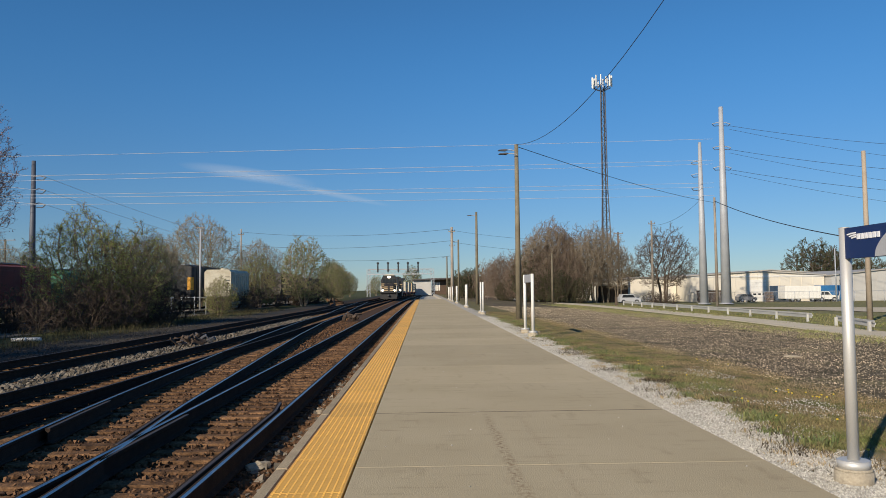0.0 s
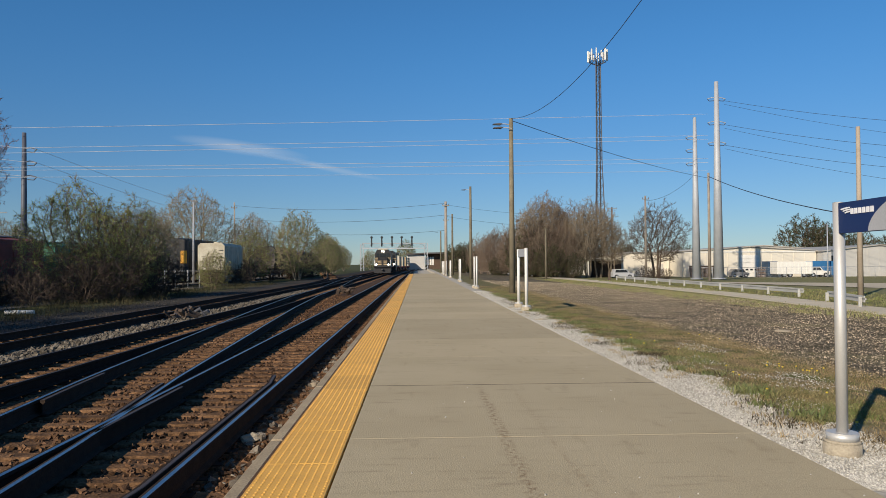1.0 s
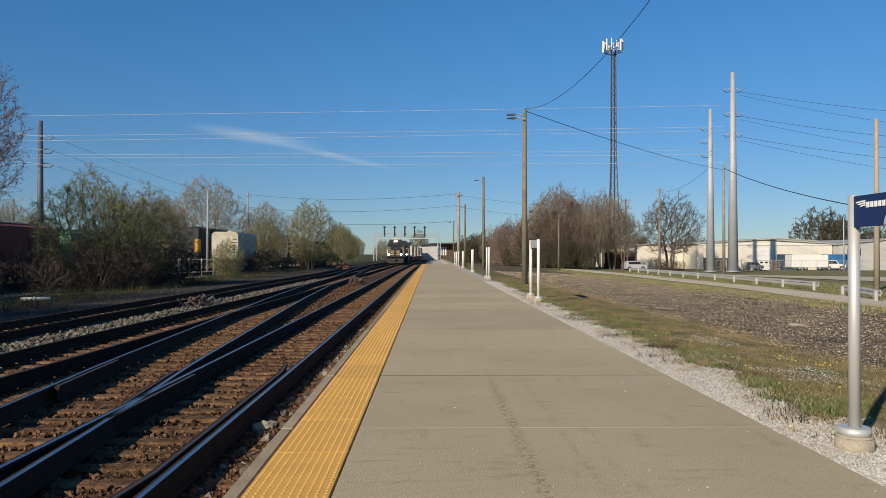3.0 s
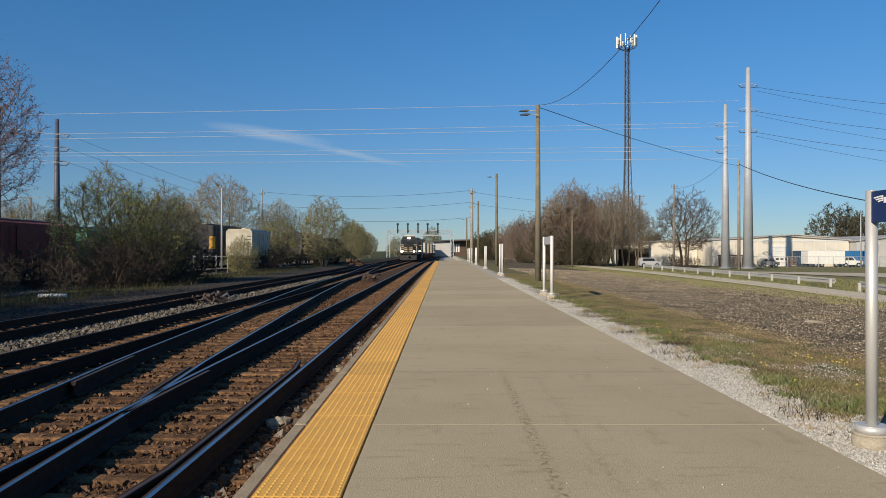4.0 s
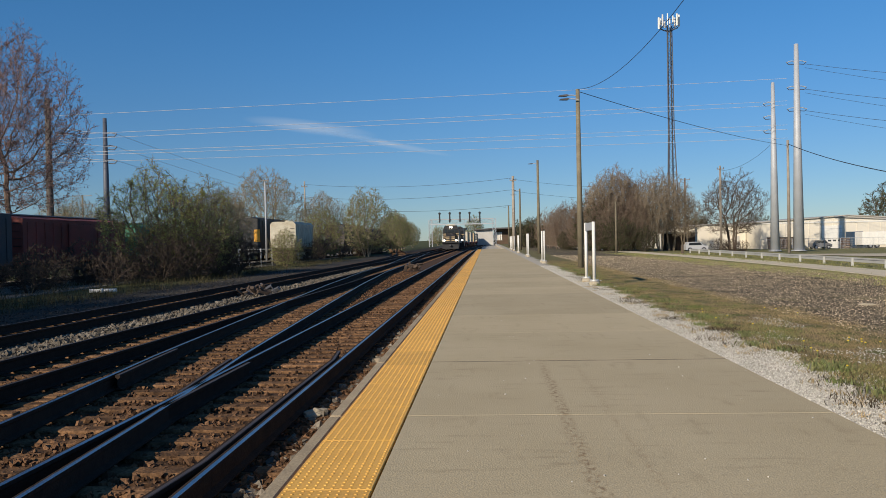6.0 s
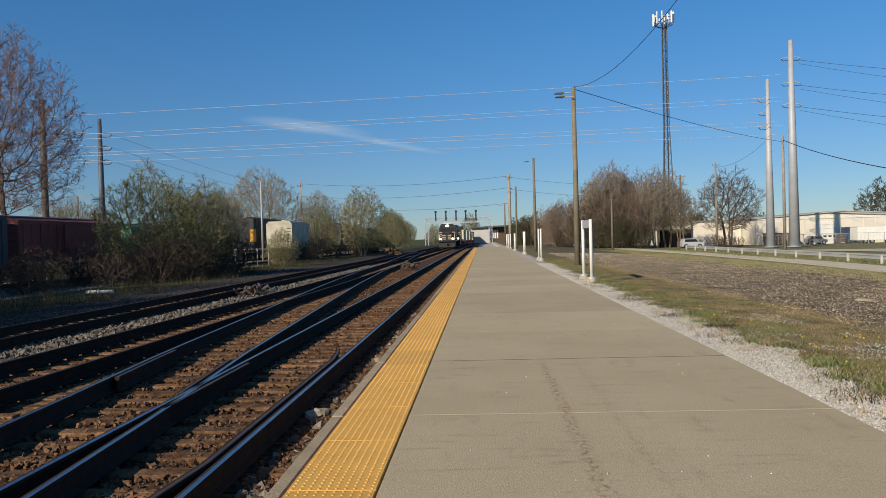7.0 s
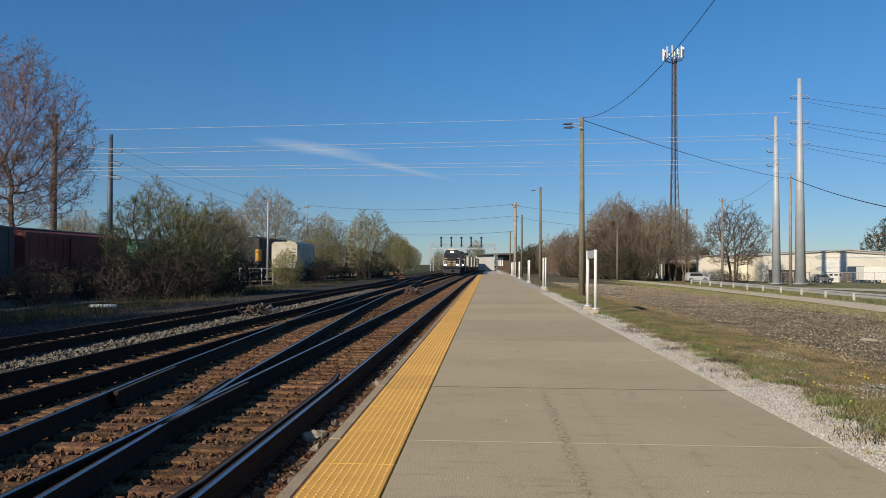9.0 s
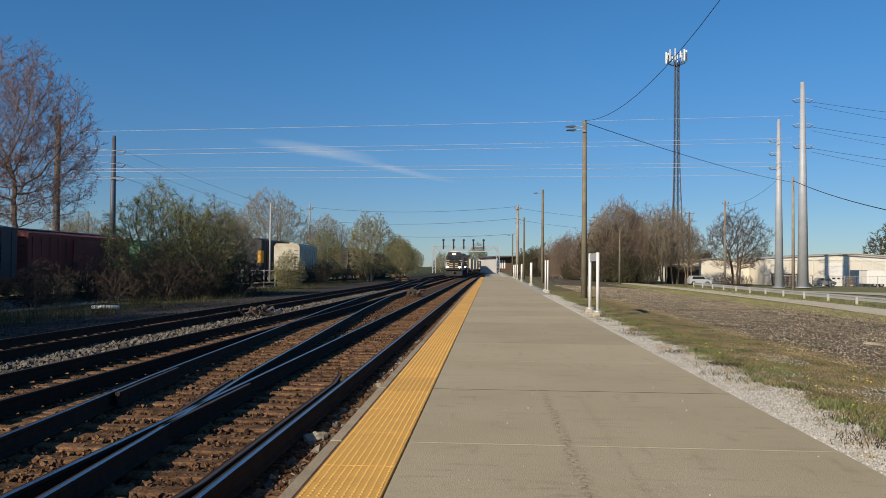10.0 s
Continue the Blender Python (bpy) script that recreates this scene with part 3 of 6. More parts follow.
# ---- trees and shrubs ----
BARK = mat("bark", (0.13, 0.10, 0.075), 0.9, 0, (0.08, 0.06, 0.045), 3, 30, 0.7, 0.4, 0.2)
BARK_DARK = mat("dark_bark", (0.10, 0.075, 0.06), 0.9, 0, (0.065, 0.05, 0.04), 3, 30, 0.7, 0.4, 0.2)
BARK_PALE = mat("pale_bark", (0.29, 0.24, 0.175), 0.9, 0, (0.18, 0.14, 0.10), 3, 30, 0.7, 0.4, 0.2)
BARK_RED = mat("reddish_bark", (0.165, 0.12, 0.095), 0.9, 0, (0.09, 0.062, 0.05), 3, 30, 0.7, 0.4, 0.2)
BARK_THICKET = mat("thicket_bark", (0.22, 0.165, 0.125), 0.9, 0, (0.13, 0.095, 0.072), 3, 30, 0.7, 0.4, 0.2)
LEAF_LIME = island(mat("spring_leaf", (0.36, 0.43, 0.10), 0.7, 0, (0.29, 0.32, 0.09), 0.6, 20, 0.9, 0, 0.2), 0.6, 1.4)
LEAF_OLIVE = island(mat("olive_leaf", (0.255, 0.31, 0.095), 0.75, 0, (0.21, 0.24, 0.085), 0.6, 20, 0.9, 0, 0.2), 0.6, 1.4)
LEAF_GREEN = island(mat("green_leaf", (0.075, 0.10, 0.03), 0.75, 0, (0.055, 0.065, 0.025), 0.6, 20, 0.9, 0, 0.2), 0.6, 1.4)
BUD_BROWN = island(mat("brown_bud", (0.21, 0.165, 0.115), 0.75, 0, (0.15, 0.115, 0.08), 0.6, 20, 0.9, 0, 0.2), 0.6, 1.4)
BUD_RED = island(mat("red_bud", (0.38, 0.23, 0.21), 0.75, 0, (0.28, 0.17, 0.16), 0.6, 20, 0.9, 0, 0.2), 0.6, 1.4)


def thin(m, share):
    """Lets part of the light pass through the leaves."""
    n, l = m.node_tree.nodes, m.node_tree.links
    b = n["Principled BSDF"]
    t, k = n.new("ShaderNodeBsdfTranslucent"), n.new("ShaderNodeMixShader")
    l.new(b.inputs["Base Color"].links[0].from_socket, t.inputs["Color"])
    k.inputs[0].default_value = share
    l.new(b.outputs[0], k.inputs[1])
    l.new(t.outputs[0], k.inputs[2])
    l.new(k.outputs[0], next(o for o in n if o.type == "OUTPUT_MATERIAL").inputs["Surface"])


for leaf_m in (LEAF_LIME, LEAF_OLIVE, LEAF_GREEN, BUD_BROWN, BUD_RED):
    thin(leaf_m, 0.4)


def tubes(A, B, R0, R1, k):
    """Tapered k-sided rods from A to B, all at once: vertices and quads."""
    d = B - A
    d /= np.linalg.norm(d, axis=1)[:, None] + 1e-9
    ref = np.where(np.abs(d[:, 2:3]) > 0.9, np.array([[1.0, 0, 0]]), np.array([[0, 0, 1.0]]))
    u = np.cross(d, ref)
    u /= np.linalg.norm(u, axis=1)[:, None] + 1e-9
    w = np.cross(d, u)
    ring = [u * math.cos(2 * math.pi * i / k) + w * math.sin(2 * math.pi * i / k) for i in range(k)]
    v = np.stack([A + q * R0[:, None] for q in ring] + [B + q * R1[:, None] for q in ring], 1)
    f = np.array([(i, (i + 1) % k, k + (i + 1) % k, k + i) for i in range(k)])[None] + (np.arange(len(A)) * 2 * k)[:, None, None]
    return v.reshape(-1, 3), f.reshape(-1, 4)


def unit(v):
    return v / (np.linalg.norm(v, axis=-1, keepdims=True) + 1e-9)


def grow(seed, height, width, clear, stems, points, leaves, leaf, twigs, twig, lean=0.25, rise=0.25):
    """Wood and leaves of one tree: limbs reach step by step for points spread through an uneven crown."""
    g = np.random.default_rng(seed)
    z0, step = clear * height, max(height, width) / 34
    ph = g.uniform(0, 6.28, 4)
    n = points * 3
    u, az, rr = g.random(n), g.uniform(-math.pi, math.pi, n), g.random(n) ** 0.42
    bump = 1 + 0.13 * np.sin(3 * az + ph[0] + 4 * u) + 0.10 * np.sin(5 * az + ph[1] - 7 * u) + 0.06 * np.sin(9 * az + ph[2] + 9 * u)
    lim = width / 2 * np.sin(math.pi * (0.14 + 0.82 * u)) ** 0.62 * bump
    keep = g.random(n) < (lim / (width / 2)) ** 2
    tall = 1 + 0.07 * np.sin(2 * az + ph[3]) + 0.05 * np.sin(5 * az + ph[0])
    att = np.stack([rr * lim * np.cos(az), rr * lim * np.sin(az), z0 + u * (height - z0) * np.where(u > 0.5, 1 + (tall - 1) * (u - 0.5) * 2, 1)], 1)[keep][:points]
    pos, par = [], []
    for k in range(stems):
        a = 2 * math.pi * (k + g.random()) / stems
        out = g.uniform(0.3, 1.0) * lean if stems > 1 else 0.02
        p = np.array([math.cos(a), math.sin(a), 0]) * (0.05 * width * (stems > 1))
        par.append(-1)
        pos.append(p)
        top = z0 + (height - z0) * g.uniform(0.08, 0.3)
        while p[2] < top:
            d = unit(np.array([math.cos(a) * out, math.sin(a) * out, 1.0]) + g.normal(0, 0.09, 3))
            p = p + d * step
            par.append(len(pos) - 1)
            pos.append(p)
    P = np.array(pos)
    dist = np.full(len(att), 1e9)
    near_ = np.zeros(len(att), int)

    def meet(first):
        nonlocal dist, near_
        dd = np.linalg.norm(att[:, None] - P[None, first:], axis=2)
        j = dd.argmin(1)
        m = dd[np.arange(len(att)), j]
        better = m < dist
        dist = np.where(better, m, dist)
        near_ = np.where(better, j + first, near_)

    meet(0)
    for it in range(70):
        on = dist < step * 9
        if not on.any() or len(P) > 7000:
            break
        pull = np.zeros((len(P), 3))
        np.add.at(pull, near_[on], unit(att[on] - P[near_[on]]))
        who = np.unique(near_[on])
        d = unit(unit(pull[who]) + np.array([0, 0, rise * 0.5]) + g.normal(0, 0.16, (len(who), 3)))
        first = len(P)
        P = np.concatenate([P, P[who] + d * step])
        par.extend(who.tolist())
        meet(first)
        live = dist > step * 1.25
        att, dist, near_ = att[live], dist[live], near_[live]
        if not len(att):
            break
    par = np.array(par)
    weight = np.zeros(len(P))
    kids = np.bincount(par[par >= 0], minlength=len(P))
    weight[kids == 0] = 1
    for i in range(len(P) - 1, -1, -1):
        if par[i] >= 0:
            weight[par[i]] += weight[i]
    rad = np.minimum(twig * 1.35 * weight ** 0.44, height * 0.02)
    i = np.nonzero(par >= 0)[0]
    A, B = P[par[i]], P[i]
    R0 = np.minimum(rad[par[i]], rad[i] * 1.35)
    thick = weight[i] > 14
    v1, f1 = tubes(A[thick], B[thick], R0[thick], rad[i][thick], 6)
    ends = i[weight[i] <= 5]
    e = np.repeat(ends, twigs)
    ta = P[e]
    td = unit(unit(P[e] - P[par[e]]) + g.normal(0, 0.5, (len(e), 3)) + np.array([0, 0, rise]))
    tb = ta + td * (step * g.uniform(0.8, 2.3, len(e)))[:, None]
    sa = ta + (tb - ta) * g.uniform(0.3, 0.7, (len(e), 1))
    sb = sa + unit(td + g.normal(0, 0.55, td.shape)) * (step * g.uniform(0.5, 1.3, len(e)))[:, None]
    ta, tb = np.concatenate([ta, sa]), np.concatenate([tb, sb])
    fine = np.full(len(ta), twig)
    v2, f2 = tubes(np.concatenate([A[~thick], ta]), np.concatenate([B[~thick], tb]), np.concatenate([R0[~thick], fine]), np.concatenate([rad[i][~thick], fine * 0.5]), 3)
    j = g.integers(0, len(ta), leaves)
    c = ta[j] + (tb[j] - ta[j]) * g.uniform(0.2, 1.05, (leaves, 1)) + g.normal(0, leaf * 0.7, (leaves, 3))
    e1 = unit(g.normal(size=(leaves, 3)))
    e2 = unit(np.cross(e1, g.normal(size=(leaves, 3))))
    s = leaf * g.uniform(0.5, 1.2, (leaves, 1))
    lv = np.stack([c - e1 * s, c + e2 * s * 0.5, c + e1 * s, c - e2 * s * 0.5], 1)
    lf = np.array([(0, 1, 2, 3)])[None] + (np.arange(leaves) * 4)[:, None, None]
    return np.concatenate([v1, v2]), np.concatenate([f1, f2 + len(v1)]), lv.reshape(-1, 3), lf.reshape(-1, 4)


def plant(name, label, category, group, bark, leafmat, spec):
    t = thing(name, label, category, group)
    v, f, lv, lf = grow(*spec)
    part("trunk", raw("trunk", v, f, bark), bark, t)
    if len(lv):
        part("crown", raw("crown", lv, lf, leafmat), leafmat, t)
    return t


def spread(ob, places):
    """Stands a thing at the first place (x, y, z, turn, size) and copies of it at the others."""
    for i, (x, y, z, a, s) in enumerate(places):
        m = pose(x, y, z, 0, 0, a)
        k = ob if i == 0 else copy_thing(ob, m)
        k.matrix_basis = m @ Matrix.Scale(s, 4)


shrub = plant("shrub", "tall wild shrub with thin yellow-green spring leaves", "shrub", "shrubs beside the tracks", BARK_THICKET, LEAF_LIME, (3, 7.6, 6.8, 0.06, 6, 2200, 34000, 0.042, 4, 0.007, 0.45, 0.3))
spread(shrub, [(-22.6, 50, -0.6, 0, 0.97), (-20.2, 51.5, -0.6, 80, 0.86), (-18.9, 70, -0.6, 150, 0.45), (-22.6, 103, -0.6, 200, 0.9), (-26.8, 74, -0.6, 20, 0.62),
               # these five stand out of view, added to shade the left tracks
               (-20, 1, -0.6, 10, 0.9), (-20.5, 7, -0.6, 100, 0.95), (-20, 13, -0.6, 210, 0.9), (-20.5, 18, -0.6, 330, 0.9), (-20.5, 23, -0.6, 60, 0.8)])
brush = plant("shrub", "dark bare brush in front of the freight cars", "shrub", "brush beside the tracks", BARK_DARK, LEAF_GREEN, (11, 3.3, 4.4, 0.02, 9, 420, 700, 0.04, 3, 0.009, 0.8, 0.6))
spread(brush, [(-23.6, 34, -0.6, 75, 0.55), (-23.2, 38.5, -0.6, 155, 0.5), (-23.6, 43, -0.6, 235, 0.6), (-23.0, 47, -0.6, 345, 0.6), (-22.6, 31, -0.6, 0, 0.62), (-22.6, 36, -0.6, 40, 0.6), (-24.4, 40, -0.6, 60, 0.75), (-21.8, 43, -0.6, 130, 0.6), (-24.6, 45.5, -0.6, 15, 0.85), (-20.3, 46, -0.6, 170, 0.85), (-19.4, 48.5, -0.6, 200, 0.9), (-21.8, 49, -0.6, 320, 1.0),
               (-18.8, 52, -0.6, 250, 0.85), (-18.8, 55.5, -0.6, 20, 0.95), (-20.6, 58, -0.6, 140, 1.05), (-23.8, 57, -0.6, 160, 1.15), (-24.2, 64, -0.6, 60, 1.0),
               # five more out of view, carrying the row on to shade the ground
               (-22, 26, -0.6, 210, 0.95), (-22, 19, -0.6, 310, 1.0), (-22, 12, -0.6, 20, 1.05), (-22, 5, -0.6, 70, 1.05), (-22, -3, -0.6, 170, 1.05),
               (-21.8, 80, -0.6, 30, 0.6), (-21.5, 92, -0.6, 230, 0.75), (-20.2, 104, -0.6, 80, 0.7), (-19.0, 113, -0.6, 180, 0.6), (-19.0, 122, -0.6, 10, 0.8), (-18.6, 131, -0.6, 260, 0.9), (31.4, 103, -0.8, 50, 0.6), (33.6, 105, -0.8, 190, 0.55), (35.6, 107, -0.85, 280, 0.5), (-22.6, 98, -0.6, 55, 0.9)])
round_tree = plant("tree", "round grey tree just coming into leaf", "tree", "trees beside the tracks", BARK_PALE, LEAF_OLIVE, (21, 12.6, 10.8, 0.14, 5, 2800, 16000, 0.05, 4, 0.011, 0.4, 0.3))
spread(round_tree, [(-32.0, 108, -0.6, 0, 1.0), (-27.4, 76, -0.6, 110, 0.6), (-40.5, 112, -0.6, 180, 0.85), (-61, 110, -0.6, 45, 0.75), (-67, 114, -0.6, 210, 0.7), (-55, 106, -0.6, 300, 0.62), (-25.8, 118, -0.6, 260, 0.78)])
oval_tree = plant("tree", "oval grey-green tree in thin young leaf", "tree", "trees beside the tracks", BARK_PALE, LEAF_OLIVE, (43, 9.8, 7.0, 0.10, 4, 2200, 30000, 0.058, 4, 0.010, 0.3, 0.3))
spread(oval_tree, [(-17.7, 111, -0.6, 90, 1.0), (-16.9, 139, -0.6, 270, 0.74), (-18.6, 152, -0.6, 45, 0.84), (-20.1, 170, -0.6, 130, 0.84), (-21.3, 188, -0.6, 75, 0.86), (-23, 210, -0.6, 200, 0.85), (-24, 245, -0.6, 15, 0.8), (-19, 300, -0.6, 95, 0.8), (-4.5, 300, -0.6, 160, 1.15), (-27, 230, -0.6, 130, 0.9)])
big = plant("tree", "tall spreading tree with bare limbs and reddish buds", "tree", "tall budding trees", BARK_RED, BUD_RED, (5, 21.2, 12.4, 0.27, 1, 2800, 32000, 0.078, 4, 0.012, 0.2, 0.45))
# all but the first are unseen trees, added for their shade
spread(big, [(-39.3, 60, -0.6, 0, 0.92), (-38, 30, -0.6, 110, 0.9), (-36, 13, -0.6, 220, 0.85), (-37, -3, -0.6, 40, 0.9)])
thicket = plant("tree", "leafless reddish-brown tree of the thicket beyond the lot", "tree", "thicket of bare trees", BARK_THICKET, BUD_BROWN, (8, 12.0, 8.6, 0.10, 5, 1900, 7000, 0.06, 4, 0.011, 0.4, 0.35))
spread(thicket, [(20.3, 119, -0.8, 0, 1.06), (23.4, 118, -0.8, 70, 0.98), (17.4, 122, -0.8, 140, 0.84), (14.4, 131, -0.8, 250, 0.7), (15.4, 121, -0.8, 300, 0.66), (12.6, 133, -0.8, 40, 0.62), (22, 124, -0.8, 320, 1.0), (11.8, 140, -0.8, 90, 0.62), (13.2, 128, -0.8, 190, 0.64), (18.4, 115, -0.8, 280, 0.72), (21.6, 114, -0.8, 30, 0.68)])
pale = plant("tree", "leafless pale-barked tree with several slender trunks", "tree", "thicket of bare trees", BARK_PALE, BUD_BROWN, (61, 12.0, 7.6, 0.25, 4, 1800, 2500, 0.06, 4, 0.012, 0.3, 0.4))
spread(pale, [(26.4, 116, -0.8, 0, 1.0), (28.6, 118, -0.8, 100, 0.96), (24.6, 114.5, -0.8, 220, 0.82), (29.8, 114.5, -0.8, 300, 0.72), (19.2, 117, -0.8, 60, 1.04)])
green = plant("tree", "low green scrub tree at the edge of the thicket", "tree", "green scrub trees", BARK, LEAF_GREEN, (17, 6.4, 6.5, 0.08, 5, 1100, 14000, 0.075, 3, 0.012, 0.5))
spread(green, [(19.6, 112, -0.8, 0, 0.8), (16.6, 115, -0.8, 60, 0.85), (23.2, 112, -0.8, 130, 0.6), (9.2, 146, -0.6, 200, 0.95), (7.8, 158, -0.6, 20, 0.95), (13.5, 124, -0.8, 90, 0.6), (12, 180, -0.6, 250, 1.1), (18.4, 119, -0.8, 33, 1.4), (21.5, 117, -0.8, 233, 1.15), (105, 200, -1, 15, 2.3), (114, 206, -1, 115, 2.0), (125, 208, -1, 215, 1.7), (140, 215, -1, 305, 1.8), (50, 205, -1, 25, 1.1), (62, 225, -1, 75, 1.3), (82, 228, -1, 175, 1.2)])
bare = plant("tree", "small leafless tree with fine upright twigs", "tree", "", BARK, BUD_BROWN, (31, 11.4, 9.0, 0.22, 3, 1500, 1200, 0.05, 4, 0.013, 0.3, 0.4))
spread(bare, [(36.8, 114.5, -0.9, 0, 1.0)])
far_tree = plant("tree", "distant grey-green tree on the skyline", "tree", "distant trees", BARK, LEAF_OLIVE, (71, 11.0, 11.0, 0.05, 4, 260, 2600, 0.2, 2, 0.03, 0.4))
spread(far_tree, [(-420 + 27 * i + 9 * math.sin(i * 2.3), 560 + 60 * math.sin(i * 1.7), -1, 47 * i, (0.8 if 12 < i < 18 else 1.1) + 0.25 * math.sin(i * 3.1)) for i in range(34)])


# ---- poles, lamps and wires ----
OLDPOLE = mat("old_pole", (0.17, 0.15, 0.13), 0.9, 0, (0.11, 0.095, 0.085), 1.5, 25, 0.8, 0.12, 0.2)
BLUESTEEL = mat("blue_grey_steel", (0.11, 0.125, 0.16), 0.6, 0.2, (0.08, 0.09, 0.115), 1, 20, 0.6, 0.1, 0.12)
TANPOLE = mat("tan_pole", (0.48, 0.40, 0.31), 0.9, 0, (0.38, 0.31, 0.235), 1.5, 25, 0.8, 0.1, 0.15)
def arm_lamp(parent, x, y, z):
    a = part("lamp_arm", Build().line([(x, y, z), (x - 0.35, y, z + 0.06), (x - 0.7, y, z + 0.04)], 0.03, 6), GALV, parent)
    part("lamp_head", Build().prism([(x - 0.5, z + 0.06), (x - 0.62, z + 0.09), (x - 1.0, z + 0.05), (x - 1.05, z + 0.01), (x - 0.6, z - 0.01)], "y", y - 0.14, y + 0.14), DARKSTEEL, a)


def light_pole(x, y, h, r0, r1, lamps, material, label, base=-0.05):
    t = thing("street_lamp", label, "street lamp", "platform light poles")
    b = Build().tube((x, y, base), (x, y, h), r0, r1, 16)
    part("pole", b, material, t)
    for dz, dy in lamps:
        arm_lamp(t, x, y + dy, h - dz)
    return t


light_pole(5.28, 42.3, 9.86, 0.17, 0.11, [(0.35, 0.1), (0.62, -0.25)], WOODPOLE, "tall weathered wooden pole with two lamp heads")
light_pole(5.78, 82.3, 10.1, 0.18, 0.12, [(0.4, 0.1)], WOODPOLE, "wooden lamp pole beside the platform gravel")
light_pole(5.05, 110, 8.9, 0.16, 0.12, [(0.3, 0.1)], WOODPOLE, "distant wooden lamp pole beside the platform")
light_pole(4.6, 150, 8.2, 0.16, 0.12, [(0.3, 0.1)], WOODPOLE, "distant wooden lamp pole beside the platform")


def utility_pole(x, y, z, h, r, material, label, arms=()):
    t = thing("utility_pole", label, "utility pole", "utility poles")
    part("pole", Build().tube((x, y, z), (x, y, z + h), r, r * 0.68, 12), material, t)
    for dz, w in arms:
        a = part("crossarm", Build().box((x, y - r, z + h - dz), (w, 0.1, 0.12), 0.01), GREYPOLE, t)
        for s in (-0.45, 0.0, 0.45):
            part("insulator", Build().tube((x + s * w, y - r, z + h - dz + 0.06), (x + s * w, y - r, z + h - dz + 0.26), 0.05, 0.03, 8), DARKSTEEL, a)
    return t


utility_pole(3.83, 102.7, -0.05, 10.2, 0.24, GREYPOLE, "pale wooden utility pole at the platform edge", [(0.6, 0.9)])
utility_pole(6.2, 165, -0.05, 12.0, 0.22, GREYPOLE, "distant wooden utility pole with a short crossarm", [(0.8, 1.2)])
utility_pole(36.3, 92.4, -0.75, 13.5, 0.2, GREYPOLE, "brown wooden utility pole between steel poles")
utility_pole(29.4, 49.0, -0.7, 11.3, 0.19, TANPOLE, "brown wooden utility pole beyond the low guardrail")
utility_pole(34.3, 112, -0.85, 12.5, 0.19, GREYPOLE, "thin grey utility pole before the bare tree", [(0.5, 1.0)])
utility_pole(33.9, 130, -0.9, 12.2, 0.2, BARK_RED, "reddish utility pole with a crossarm", [(0.3, 1.6)])
utility_pole(17.1, 100, -0.7, 7.0, 0.16, WOODPOLE, "short leaning wooden pole before the thicket")
utility_pole(12.7, 132, -0.7, 6.2, 0.16, GREYPOLE, "short pale pole before the thicket")
utility_pole(-28.1, 95, -0.6, 10.4, 0.14, GALV, "slim galvanised lamp pole behind the hopper car", [(0.1, 1.0)])
utility_pole(-77, 140, -0.6, 12.3, 0.22, GREYPOLE, "distant grey utility pole with two crossarms", [(0.2, 4.0), (1.9, 3.0)])
utility_pole(-35.0, 124, -0.6, 12.5, 0.16, GREYPOLE, "distant thin utility pole above the trees", [(0.9, 1.0)])
utility_pole(-30.0, 124, -0.6, 12.5, 0.16, GREYPOLE, "distant thin utility pole above the trees", [(0.9, 1.0)])
utility_pole(-45.8, 76.9, -0.6, 18.0, 0.4, OLDPOLE, "thick dark grey pole beside the tall budding tree")
utility_pole(66.6, 120, -1.0, 8.6, 0.12, GALV, "slim steel pole before the grey building")


def steel_pole(x, y, z, h, r0, r1, arms, label, finish=None):
    finish = finish or GALV
    t = thing("transmission_pole", label, "transmission pole", "steel transmission poles")
    b = Build().tube((x, y, z), (x, y, z + h), r0, r1, 16)
    part("pole", b, finish, t)
    part("base_plate", Build().tube((x, y, z), (x, y, z + 0.1), r0 * 1.4, None, 12), GALV, t)
    for dz, s in arms:
        k = part("davit_arm", Build().line([(x, y, z + h - dz), (x + s * 0.6, y, z + h - dz + 0.15), (x + s * 1.3, y, z + h - dz - 0.05)], 0.06, 6), finish, t)
        part("insulator", Build().line([(x + s * 1.3, y, z + h - dz - 0.05), (x + s * 1.0, y, z + h - dz - 0.35), (x + s * 0.35, y, z + h - dz - 0.3)], 0.05, 6), DARKSTEEL, k)


steel_pole(42.3, 104.4, -0.8, 27.9, 0.72, 0.28, [(2.4, -1), (2.4, 1), (5.8, -1), (5.8, 1), (8.7, -1), (8.7, 1)], "tall tapered galvanised steel transmission pole with davit arms")
steel_pole(39.1, 104.3, -0.8, 22.8, 0.6, 0.22, [(2.8, -1), (4.6, -1), (6.5, -1)], "shorter galvanised steel transmission pole with thin arms")
steel_pole(-41.0, 79.5, -0.6, 16.2, 0.4, 0.2, [(1.7, 1), (3.1, 1), (4.6, 1)], "dark tapered steel transmission pole with curved arms", BLUESTEEL)


def wire(a, b, sag, r, material, label, group="overhead wires", n=14):
    a, b = Vector(a), Vector(b)
    pts = []
    for i in range(n + 1):
        t = i / n
        p = a.lerp(b, t)
        p.z -= sag * 4 * t * (1 - t)
        pts.append(tuple(p))
    whole("overhead_wire", Build().line(pts, r, 5), material, label, "wire", group)


